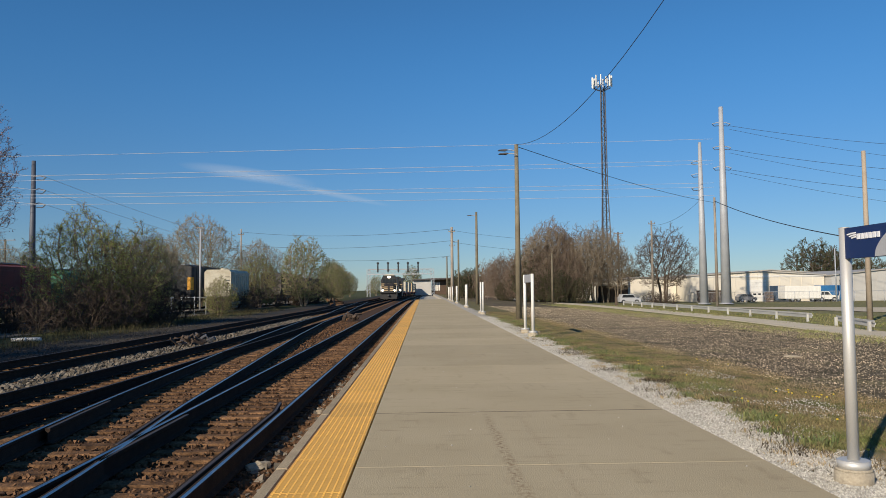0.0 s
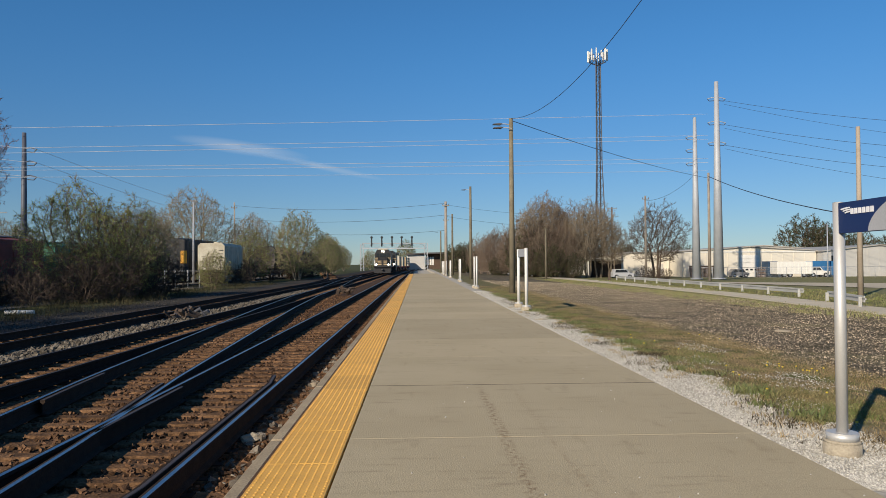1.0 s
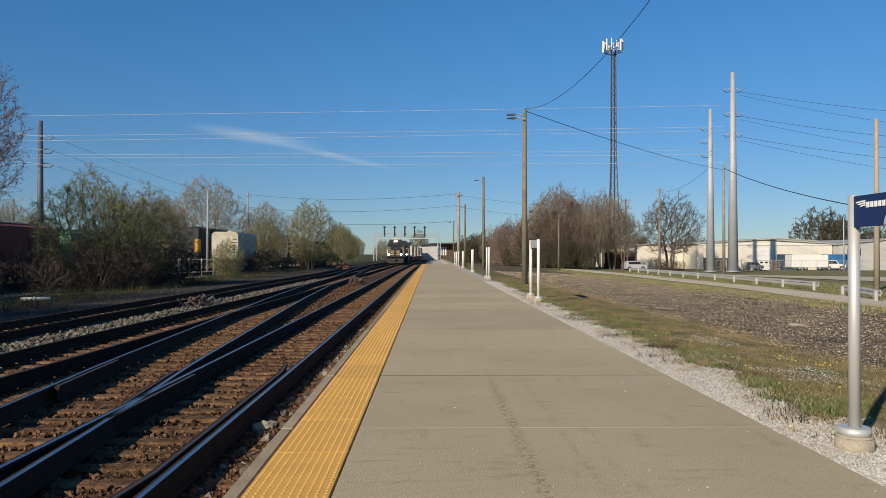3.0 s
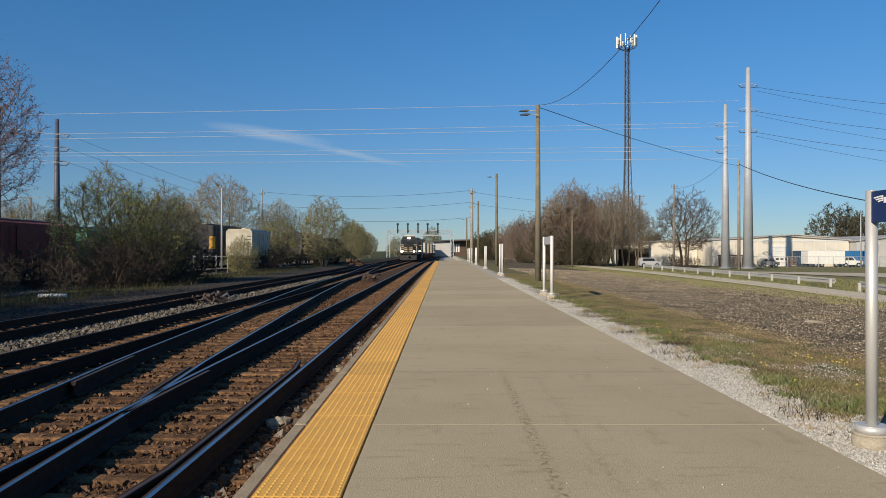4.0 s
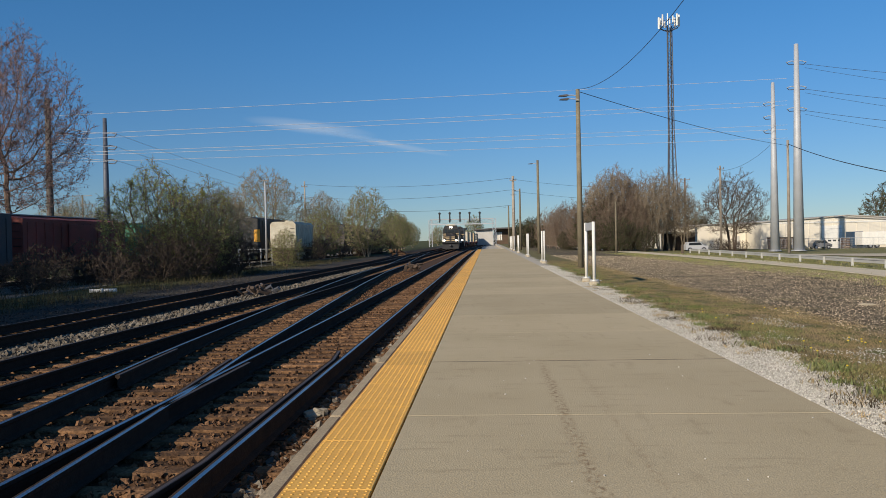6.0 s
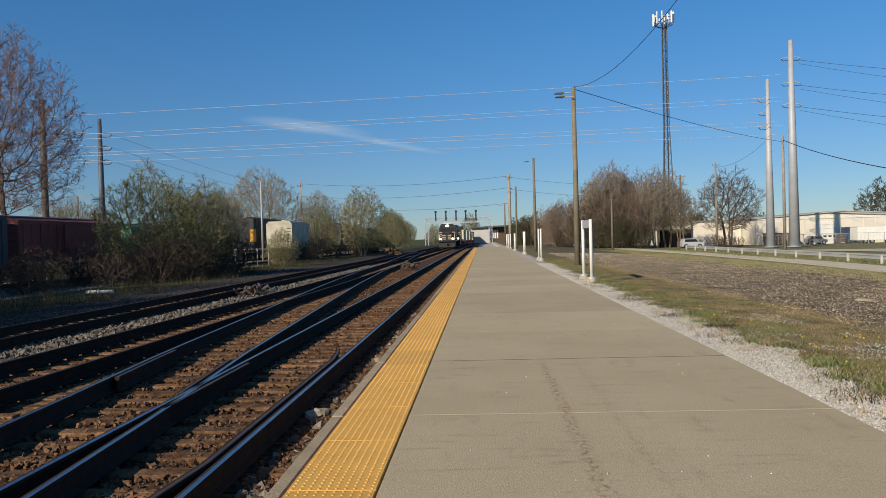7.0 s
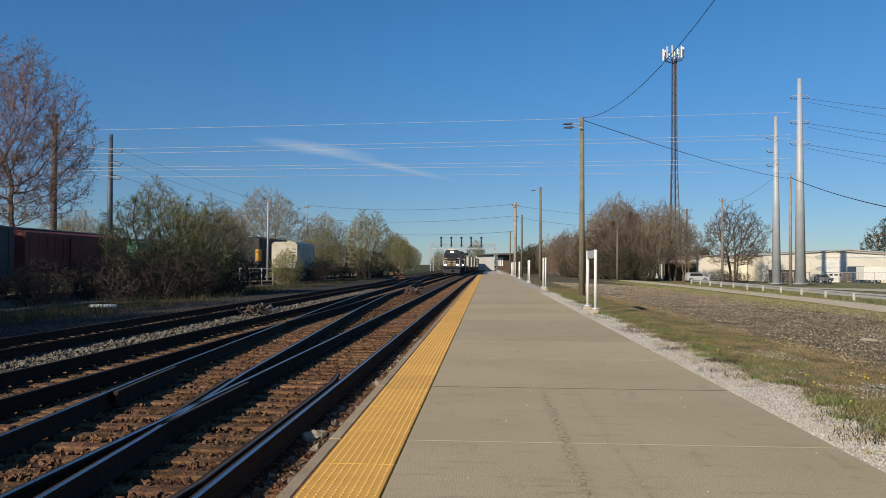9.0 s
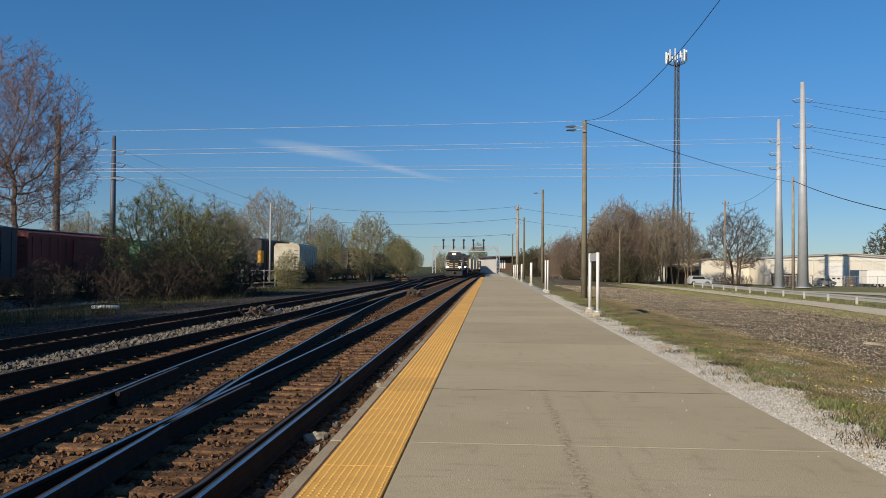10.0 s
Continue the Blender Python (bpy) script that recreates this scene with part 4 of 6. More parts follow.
for z0, z1 in ((15.55, 22.52), (13.54, 19.5), (13.02, 18.95), (11.62, 16.25), (11.32, 15.65), (10.62, 14.48)):
    wire((-45.8, 76.9, z0), (41.0, 104.4, z1), 0.1, 0.020, WIRE, "bright aluminium transmission wire spanning the tracks")
for z0 in (13.85, 12.45, 10.95):
    wire((-39.7, 79.5, z0), (-30, 160, z0 - 4.0), 0.8, 0.02, WIRE, "thin grey transmission wire above the shrubs")
    wire((-39.7, 79.5, z0), (-45.8, 76.9, z0 + 0.6), 0.1, 0.02, WIRE, "thin grey transmission wire above the shrubs")
for dz in (2.7, 6.1, 9.0):
    wire((43.4, 104.4, 27.1 - dz), (95, 90, 21.0 - dz), 1.6, 0.025, CABLE, "dark transmission wire beyond the steel poles")
    wire((43.4, 104.4, 26.6 - dz), (95, 92, 17.5 - dz), 1.4, 0.02, CABLE, "dark transmission wire beyond the steel poles")
wire((5.28, 42.3, 9.75), (36.3, 92.4, 12.1), 0.35, 0.02, CABLE, "black cable from the lamp pole")
wire((36.3, 92.4, 12.3), (29.4, 49.0, 4.6), 0.5, 0.04, CABLE, "thick black cable between wooden poles")
wire((34.3, 112, 10.9), (39.1, 104.3, 14), 0.9, 0.02, CABLE, "thin cable between poles")
for z0, z1, s in ((9.9, 12.6, 0.8), (8.3, 10.5, 0.8), (6.2, 9.0, 0.9)):
    wire((-30, 124, z1 - 1.2), (3.83, 102.7, z0), s, 0.02, CABLE, "thin dark cable crossing above the tracks")
for z0, z1 in ((9.7, 10.2), (8.1, 8.2)):
    wire((3.83, 102.7, z0), (33.9, 130, z1), 0.8, 0.015, CABLE, "thin dark cable towards the thicket")
pts = []
for i in range(19):
    s = 0.75 * i / 18
    pts.append((5.28 + 2.72 * s, 42.3 - 45.3 * s, 9.86 - 8.9 * s + 16.8 * s * s))
whole("overhead_wire", Build().line(pts, 0.012, 6), CABLE, "black service cable sagging from the lamp pole", "wire", "overhead wires")


def lattice_tower():
    """A three-legged tower with braces, a head frame and panel antennas."""
    t = thing("cell_tower", "tall slender lattice tower with white panel antennas", "cell tower")
    cx, cy, z0, z1 = 36.55, 150.0, -1.0, 42.6
    def leg(k, z):
        r = float(np.interp(z, [z0, 14, 22, z1], [1.55, 1.0, 0.68, 0.55]))
        a = radians(100 + 120 * k)
        return (cx + r * math.cos(a), cy + r * math.sin(a), z)
    zs = [z0 + (z1 - z0) * i / 24 for i in range(25)]
    for k in range(3):
        part("leg", Build().line([leg(k, z) for z in zs], 0.11, 6), DARKSTEEL, t)
        for i in range(24):
            part("brace", Build().tube(leg(k, zs[i]), leg((k + 1) % 3, zs[i + 1]), 0.035, None, 4, False), DARKSTEEL, t)
            part("brace", Build().tube(leg((k + 1) % 3, zs[i]), leg(k, zs[i + 1]), 0.035, None, 4, False), DARKSTEEL, t)
            part("strut", Build().tube(leg(k, zs[i]), leg((k + 1) % 3, zs[i]), 0.03, None, 4, False), DARKSTEEL, t)
    part("cable_run", Build().line([(cx + 0.25, cy - 0.5, z0), (cx + 0.2, cy - 0.35, 42)], 0.14, 6), BLACK, t)
    fb = Build()
    for z in (42.2, 43.4):
        ring = [(cx + 1.75 * math.cos(radians(a)), cy + 1.75 * math.sin(radians(a)), z) for a in range(0, 361, 60)]
        fb.line(ring, 0.06, 5)
    for a in range(0, 360, 60):
        fb.tube((cx, cy, 41.4), (cx + 1.75 * math.cos(radians(a)), cy + 1.75 * math.sin(radians(a)), 42.2), 0.06, None, 5)
    head = part("antenna_frame", fb, DARKSTEEL, t, "dark steel antenna frame")
    for i, a in enumerate(range(10, 370, 30)):
        x, yy = cx + 1.9 * math.cos(radians(a)), cy + 1.9 * math.sin(radians(a))
        h = 2.3 if i % 3 else 1.3
        part("antenna", Build().box((x, yy, 43.4), (0.34, 0.2, h), 0.04, a), WHITEPAINT, head, "white panel antenna")


lattice_tower()


# ---- platform signs and posts ----
def sign_frame(y0, y1, x, h, panel, label, near=False, r=0.05):
    t = thing("platform_sign", label, "sign", "platform signs")
    for y in (y0, y1):
        p = part("post", Build().tube((x, y, 0.10), (x, y, h), r, None, 24 if near else 12).tube((x, y, h), (x, y, h + 0.006), r * 1.02, r * 0.6, 24 if near else 12), ALU if near else WHITEPAINT, t, "round aluminium post" if near else "white painted post")
        part("collar", Build().tube((x, y, 0.10), (x, y, 0.165), r * 2.75, None, 28 if near else 12).tube((x, y, 0.165), (x, y, 0.17), r * 2.75, r * 2.6, 28 if near else 12), ALU, p)
        part("footing", Build().tube((x, y, -0.1), (x, y, 0.085), r * 3.35, r * 3.25, 28 if near else 12).tube((x, y, 0.085), (x, y, 0.105), r * 3.25, r * 2.95, 28 if near else 12), FOOTING, p)
    if panel:
        part("panel", Build().box((x, (y0 + y1) / 2, h - panel / 2 - 0.01), (0.05, abs(y1 - y0) - 0.06, panel), 0.006), NAVY if near else SILVER, t)
    return t


s = sign_frame(6.21, 4.2, 3.55, 2.135, 0.0, "navy blue station sign between round aluminium posts", True, 0.047)
pn = part("panel", Build().prism([(6.17, 1.868), (6.17, 2.128), (4.24, 2.128), (4.24, 1.868)], "x", 3.525, 3.575), NAVY, s, "navy blue panel")
arc = [(5.74 - 5.05 * (0.0252 * k) ** 2, 1.872 + 0.0252 * k) for k in range(11)]
part("grey_field", Build().prism(arc + [(4.25, 2.124), (4.25, 1.872)], "x", 3.519, 3.526), SILVER, pn, "silver grey field with a curved edge")
# emblem and word as plain bars
for i in range(3):
    y0, z0 = 6.128 - 0.03 * i, 2.074 - 0.017 * i
    part("emblem", Build().prism([(y0, z0), (6.06 - 0.012 * i, z0 + 0.008), (6.0, z0 + 0.010), (6.0, z0 - 0.001), (6.055 - 0.012 * i, z0 - 0.004), (y0 - 0.01, z0 - 0.010)], "x", 3.5185, 3.526), LETTER, pn, "white sweeping emblem")
for i in range(6):
    y0 = 5.982 - i * 0.055
    part("printed_bar", Build().prism([(y0, 2.022), (y0, 2.068), (y0 - 0.036, 2.068), (y0 - 0.036, 2.022)], "x", 3.5185, 3.526), LETTER, pn, "white printed bar")
sign_frame(28.0, 26.0, 3.71, 2.15, 0.28, "white post frame with a small grey panel", False, 0.055)
for y0, h in ((51.4, 2.1), (70, 2.05), (90, 2.0), (104, 2.0), (112, 2.0), (119, 2.0)):
    sign_frame(y0, y0 - 2.0, 3.82, h, 0.0, "pair of white painted sign posts along the gravel", False, 0.055)


# ---- signal bridge ----
def signal_bridge():
    t = thing("signal_bridge", "silver lattice signal bridge over the tracks", "signal bridge")
    y, xa, xb, z0, z1 = 230.0, -16.9, 2.6, 6.4, 7.9
    for x in (xa, xb):
        b = Build()
        for sx in (-0.45, 0.45):
            for sy in (-0.45, 0.45):
                b.box((x + sx, y + sy, (z1 - 0.4) / 2), (0.17, 0.17, z1 + 0.4))
        for i in range(8):
            z = i * 1.0
            b.tube((x - 0.45, y - 0.45, z), (x + 0.45, y - 0.45, z + 1), 0.06, None, 4)
        part("mast", b, GALV, t)
    for z in (z0, z1):
        for sy in (-0.5, 0.5):
            part("chord", Build().box(((xa + xb) / 2, y + sy, z), (xb - xa, 0.24, 0.24)), GALV, t)
    n = 13
    for i in range(n):
        x0, x1 = xa + (xb - xa) * i / n, xa + (xb - xa) * (i + 1) / n
        part("brace", Build().tube((x0, y - 0.5, z0 if i % 2 else z1), (x1, y - 0.5, z1 if i % 2 else z0), 0.07, None, 4), GALV, t)
        part("strut", Build().tube((x0, y - 0.5, z0), (x0, y - 0.5, z1), 0.05, None, 4), GALV, t)
    for x in (-14.0, -10.9, -7.8, -4.85, -1.75):
        h = part("signal_head", Build().box((x, y - 0.75, 8.4), (0.4, 0.2, 2.9), 0.05).tube((x, y - 0.86, 9.75), (x, y - 0.7, 9.75), 0.38, None, 16), BLACK, t, "black signal head with round shields")
        for z in (9.75, 8.6, 7.4):
            part("lamp_hood", Build().tube((x, y - 1.15, z), (x, y - 0.8, z), 0.26, None, 12), BLACK, h)


signal_bridge()


# ---- rolling stock ----
GLASS = mat("dark_glass", (0.02, 0.025, 0.03), 0.12, 0, (0.03, 0.03, 0.035), 2, 10, 0.3, 0, 0.05)
CREAM = mat("cream_paint", (0.46, 0.34, 0.19), 0.6, 0, (0.36, 0.27, 0.15), 3, 20, 0.5, 0.05, 0.1)
LAMPGLOW = mat("headlight", (1.0, 0.9, 0.7), 0.3, emit=8.0)
REDCAR = mat("oxide_red_paint", (0.32, 0.07, 0.055), 0.75, 0, (0.2, 0.06, 0.045), 0.8, 20, 0.8, 0.1, 0.15)
GREENCAR = mat("teal_paint", (0.04, 0.26, 0.17), 0.6, 0, (0.03, 0.16, 0.11), 1, 20, 0.7, 0.05, 0.12)
HOPPER = mat("off_white_car_paint", (0.58, 0.55, 0.44), 0.75, 0, (0.40, 0.35, 0.25), 0.9, 15, 0.8, 0.1, 0.12)
GREYCAR = mat("dark_grey_car_paint", (0.07, 0.07, 0.075), 0.7, 0, (0.10, 0.08, 0.07), 0.9, 15, 0.8, 0.1, 0.15)
YELLOWPAINT = mat("yellow_paint", (0.65, 0.32, 0.03), 0.6)


def bogie(parent, y, z=RAIL_Z, material=None):
    b = part("truck", Build().box((0, y, z + 0.62), (2.0, 2.6, 0.28), 0.06), material or BLACK, parent)
    for dy in (-0.9, 0.9):
        for sx in (-0.75, 0.75):
            part("wheel", Build().tube((sx - 0.06, y + dy, z + 0.46), (sx + 0.06, y + dy, z + 0.46), 0.46, None, 18), RAIL_SIDE, b)


def loco(x, y0, az=0.0):
    t = thing("locomotive", "black freight locomotive with cream stripes and lit headlights", "locomotive", m=pose(x, y0, 0, 0, 0, az))
    L, z = 21.0, RAIL_Z
    part("underframe", Build().box((0, L / 2, z + 1.35), (3.0, L, 0.3), 0.05).box((0, L / 2, z + 0.85), (2.4, 6, 0.9), 0.1), BLACK, t)
    part("hood", Build().prism([(-1.1, z + 1.5), (1.1, z + 1.5), (1.1, z + 4.1), (0.8, z + 4.4), (-0.8, z + 4.4), (-1.1, z + 4.1)], "y", 5.0, L - 0.6), BLACK, t)
    part("radiator", Build().box((0, L - 3.4, z + 4.3), (3.0, 4.4, 0.5), 0.08), BLACK, t)
    cab = part("cab", Build().prism([(-1.52, z + 1.5), (1.52, z + 1.5), (1.52, z + 3.7), (1.1, z + 4.55), (-1.1, z + 4.55), (-1.52, z + 3.7)], "y", 2.7, 5.0), BLACK, t)
    for zz in (2.25, 2.6, 2.95):
        part("stripe", Build().box((0, 2.68, z + zz), (3.05, 0.05, 0.15), 0.01), CREAM, cab, "cream painted stripe")
    for sx in (-0.95, -0.32, 0.32, 0.95):
        part("windscreen", Build().box((sx, 2.67, z + 3.5), (0.52, 0.05, 0.62), 0.02), GLASS, cab)
    part("roof_panel", Build().prism([(-1.0, z + 4.55), (1.0, z + 4.55), (0.6, z + 4.72), (-0.6, z + 4.72)], "y", 2.7, 4.9), HOPPER, cab, "pale cab roof")
    for sx in (-0.16, 0.16):
        part("headlight", Build().tube((sx, 2.55, z + 4.2), (sx, 2.7, z + 4.2), 0.15, None, 16), LAMPGLOW, cab, "lit round headlight")
    nose = part("nose", Build().prism([(1.0, z + 1.5), (2.7, z + 1.5), (2.7, z + 3.1), (1.25, z + 2.9), (1.0, z + 2.6)], "x", -0.85, 0.85), BLACK, t, "black nose with cream stripes")
    for zz in (1.72, 2.05, 2.38):
        part("stripe", Build().box((0, 0.985, z + zz), (1.66, 0.04, 0.15), 0.01), CREAM, nose, "cream painted stripe")
    part("nose_door", Build().box((0, 0.975, z + 2.1), (0.4, 0.04, 0.9), 0.02), BLACK, nose)
    pilot = part("pilot", Build().prism([(0.3, z + 0.2), (0.6, z + 0.15), (0.9, z + 1.5), (0.35, z + 1.5)], "x", -1.5, 1.5), BLACK, t)
    part("stripe", Build().box((0, 0.31, z + 1.36), (2.9, 0.05, 0.16), 0.01), CREAM, pilot)
    part("coupler", Build().box((0, 0.1, z + 0.85), (0.35, 0.6, 0.3), 0.06), DARKSTEEL, pilot)
    for sx in (-1.1, 1.1):
        part("ditch_light", Build().tube((sx, 0.25, z + 1.75), (sx, 0.4, z + 1.75), 0.17, None, 14), LAMPGLOW, pilot, "lit ditch light")
    for sx in (-1.45, 1.45):
        b = Build().line([(sx, 0.5, z + 2.5), (sx, 2.6, z + 2.6)], 0.03, 5)
        for k in range(4):
            b.tube((sx, 0.5 + k * 0.7, z + 1.5), (sx, 0.5 + k * 0.7, z + 2.55), 0.025, None, 5)
        part("handrail", b, WHITEPAINT, t)
    for y in (3.6, L - 3.6):
        bogie(t, y)
    return t


loco(line_2(140), 138.0)
loco(line_2(160) + 0.1, 160.2, -0.6)


def flatcar(x, y0, colours):
    t = thing("flat_car", "low well car of the arriving freight train", "freight car", "train behind the locomotive", m=pose(x, y0, 0, 0, 0, -0.9))
    z = RAIL_Z
    part("deck", Build().box((0, 8, z + 1.0), (2.7, 16, 0.35), 0.05), REDCAR, t)
    bogie(t, 1.6)
    bogie(t, 14.4)
    for i, c in enumerate(colours):
        k = thing("shipping_container", "corrugated shipping container on a flat car", "container", "containers on the train", m=pose(x, y0, 0, 0, 0, -0.9))
        b = Build().box((0, 2 + i * 6.3 + 3.05, z + 1.18 + 1.3), (2.5, 6.1, 2.6), 0.05)
        for j in range(14):
            for sx in (-1.26, 1.26):
                b.box((sx, 2.4 + i * 6.3 + j * 0.42, z + 2.48), (0.05, 0.2, 2.3))
        part("body", b, c, k)
        for sx in (-0.62, 0.62):
            part("door", Build().box((sx, 1.985 + i * 6.3, z + 2.48), (1.15, 0.04, 2.4), 0.01), c, k)


for i, (c1, c2) in enumerate(((HOPPER, CREAM), (HOPPER, HOPPER), (CREAM, HOPPER), (HOPPER, CREAM))):
    y0 = 182.5 + i * 17.5
    flatcar(line_2(y0) + 0.012 * (y0 - 160), y0, (c1, c2))


def box_car(x, y0, length, height, paint, label, ribs=14, doors=True):
    t = thing("box_car", label, "freight car", "freight cars on the siding", m=pose(x, y0, 0))
    z = -0.42
    part("underframe", Build().box((0, length / 2, z + 1.0), (2.6, length, 0.3), 0.03), BLACK, t)
    b = Build().prism([(-1.5, z + 1.1), (1.5, z + 1.1), (1.5, z + height - 0.25), (0, z + height), (-1.5, z + height - 0.25)], "y", 0, length)
    body = part("body", b, paint, t)
    rib = Build().box((0, 0, 0), (0.07, 0.12, height - 1.6)).mesh("rib", paint)
    for i in range(ribs):
        for sx in (-1.52, 1.52):
            part("rib", rib, paint, body).location = (sx, length * (i + 0.5) / ribs, z + 1.1 + (height - 1.5) / 2)
    if doors:
        part("sliding_door", Build().box((1.58, length / 2, z + 1.15 + (height - 1.6) / 2), (0.07, 3.0, height - 1.7), 0.02), paint, body)
    for yy in (0.05, length - 0.05):
        lb = Build()
        for i in range(6):
            lb.tube((0.9, yy - 0.1, z + 1.3 + i * 0.45), (1.4, yy - 0.1, z + 1.3 + i * 0.45), 0.02, None, 5)
        part("ladder", lb, BLACK, body)
    part("roof_walk", Build().box((0, length / 2, z + height + 0.05), (0.6, length, 0.06)), GALV, body)
    for y in (2.2, length - 2.2):
        bogie(t, y, z)
    return t


def hopper_car(x, y0, length, height, paint, label, az=0.0):
    t = thing("hopper_car", label, "freight car", "freight cars on the siding", m=pose(x, y0, 0, 0, 0, az))
    z = -0.42
    side = [(-1.3, z + 1.5), (-1.55, z + 2.4), (-1.55, z + height - 0.3), (-1.25, z + height), (1.25, z + height), (1.55, z + height - 0.3), (1.55, z + 2.4), (1.3, z + 1.5)]
    body = part("body", Build().prism(side, "y", 0.7, length - 0.7), paint, t)
    part("underframe", Build().box((0, length / 2, z + 1.1), (2.4, length, 0.3), 0.03), BLACK, t)
    for k in range(4):
        c = 2.6 + (length - 5.2) * (k + 0.5) / 4
        part("discharge_bay", Build().prism([(c - 1.3, z + 1.6), (c + 1.3, z + 1.6), (c + 0.4, z + 0.55), (c - 0.4, z + 0.55)], "x", -1.0, 1.0), paint, t)
        part("hatch", Build().tube((0, c, z + height), (0, c, z + height + 0.2), 0.35, None, 14), paint, body)
    for i in range(9):
        for sx in (-1.57, 1.57):
            part("side_post", Build().box((sx, 1.1 + (length - 2.2) * i / 8, z + 1.5 + (height - 2.1) / 2), (0.08, 0.12, height - 2.2), 0.01), paint, body)
    lb = Build()
    for i in range(7):
        lb.tube((0.9, 0.62, z + 1.4 + i * 0.4), (1.4, 0.62, z + 1.4 + i * 0.4), 0.025, None, 5)
    part("ladder", lb, BLACK, body)
    for y in (1.8, length - 1.8):
        bogie(t, y, z)
    return t


box_car(-28.8, 43.0, 12.6, 4.1, REDCAR, "dark oxide-red box car half hidden by brush")
box_car(-28.9, 57.5, 9.0, 3.9, GREENCAR, "teal green freight car half hidden by brush", 9)
box_car(-28.7, 28.4, 13.4, 4.3, GREYCAR, "dark grey box car on the siding")
box_car(-28.7, 13.8, 13.4, 4.2, REDCAR, "dark oxide-red box car half hidden by brush")
box_car(-28.7, -1.0, 13.4, 4.2, REDCAR, "dark oxide-red box car half hidden by brush")
hopper_car(-24.2, 88.0, 10.5, 4.65, HOPPER, "weathered off-white covered hopper car on the siding")
hopper_car(-22.9, 112.0, 14.5, 4.7, GREYCAR, "dark grey hopper car behind the shrubs", -4.6)
hopper_car(-21.6, 128.0, 14.5, 4.2, GREYCAR, "dark grey hopper car behind the shrubs", -4.6)
t = box_car(-30.6, 96.0, 17.0, 5.5, BLACK, "black freight unit with a yellow end", 10, False)
part("yellow_end", Build().box((1.0, -0.05, 2.7), (0.8, 0.06, 1.6), 0.01), YELLOWPAINT, t, "yellow painted end panel")
sid = thing("railway_track", "siding track half buried behind the brush", "railway track", "railway tracks", "structure")
for s in (-0.753, 0.753):
    rail(sid, lambda y, s=s: s + float(np.interp(y, [0, 62, 88, 112, 144], [-28.8, -28.8, -24.2, -22.9, -20.3])), -12, 150)
    rail(sid, lambda y, s=s: s - 30.6, 86, 150)
    sid.location.z = -0.235
whole("siding_bed", Build().box((-27, 75, -0.62), (11, 180, 0.1)), BALLAST_GREY, "low cinder bed under the siding", "ground", kind="structure")

# ---- buildings and yard beyond the lot ----
STEELWALL = mat("cream_metal_wall", (0.74, 0.69, 0.58), 0.6, 0, (0.68, 0.63, 0.52), 0.3, 6, 0.5, 0, 0.05)
GREYWALL = mat("grey_metal_wall", (0.50, 0.49, 0.46), 0.6, 0, (0.42, 0.41, 0.38), 0.3, 6, 0.5, 0, 0.05)
ROOFMAT = mat("pale_metal_roof", (0.45, 0.42, 0.37), 0.6, 0.1, (0.36, 0.34, 0.3), 0.5, 8, 0.6, 0, 0.08)
BLUEBOX = mat("blue_container_paint", (0.03, 0.16, 0.36), 0.55, 0, (0.03, 0.12, 0.26), 0.8, 10, 0.6, 0, 0.08)
DARKBLUE = mat("dark_blue_paint", (0.02, 0.055, 0.11), 0.6, 0, (0.015, 0.04, 0.08), 0.8, 10, 0.6, 0, 0.08)
BROWNBRICK = mat("brown_brick", (0.13, 0.09, 0.065), 0.9, 0, (0.09, 0.065, 0.05), 0.8, 10, 0.6, 0.1, 0.12)
FAR = -1.0


def metal_building(name, x0, x1, y0, y1, eave, peak, wallmat, label, ribs, along="x"):
    t = thing(name, label, "building", "industrial buildings")
    xm = (x0 + x1) / 2
    b = Build().prism([(x0, FAR), (x1, FAR), (x1, eave), (xm, peak), (x0, eave)], "y", y0, y1)
    w = part("wall", b, wallmat, t)
    n = int((x1 - x0) / ribs)
    for i in range(n + 1):
        x = x0 + (x1 - x0) * i / n
        z = eave + (peak - eave) * (1 - abs(x - xm) / (xm - x0))
        part("wall_seam", Build().box((x, y0 - 0.03, (FAR + z) / 2 - 0.1), (0.06, 0.06, z - FAR - 0.3)), wallmat, w)
    r = Build()
    for a, c in (((x0 - 0.3, eave - 0.05), (xm, peak + 0.05)), ((xm, peak + 0.05), (x1 + 0.3, eave - 0.05))):
        r.prism([a, c, (c[0], c[1] + 0.16), (a[0], a[1] + 0.16)], "y", y0 - 0.3, y1 + 0.3)
    part("roof", r, ROOFMAT, t)
    return t


wh = metal_building("warehouse", 45.4, 68.4, 127.0, 165.0, 3.45, 4.05, STEELWALL, "long cream metal warehouse with a low gable roof", 1.9)
wd = part("overhead_door", Build().box((56.7, 126.92, 0.85), (3.3, 0.1, 3.7), 0.02), WHITEPAINT, wh, "white overhead door with four small windows")
for i in range(4):
    part("door_window", Build().box((55.5 + i * 0.8, 126.86, 0.25), (0.5, 0.05, 0.28), 0.01), GLASS, wd)
for z in (-0.3, 0.6, 1.5, 2.2):
    part("panel_joint", Build().box((56.7, 126.86, z), (3.25, 0.03, 0.03)), GREYWALL, wd)
part("eave_band", Build().box((56.9, 126.95, 3.3), (23, 0.08, 0.25)), WHITEPAINT, wh)
w2 = metal_building("warehouse", 32.6, 45.2, 134.0, 175.0, 2.85, 3.3, STEELWALL, "lower white metal warehouse beside the cream one", 1.9)
part("door", Build().box((43.6, 133.94, 0.2), (1.1, 0.08, 2.2), 0.02), GREYWALL, w2)
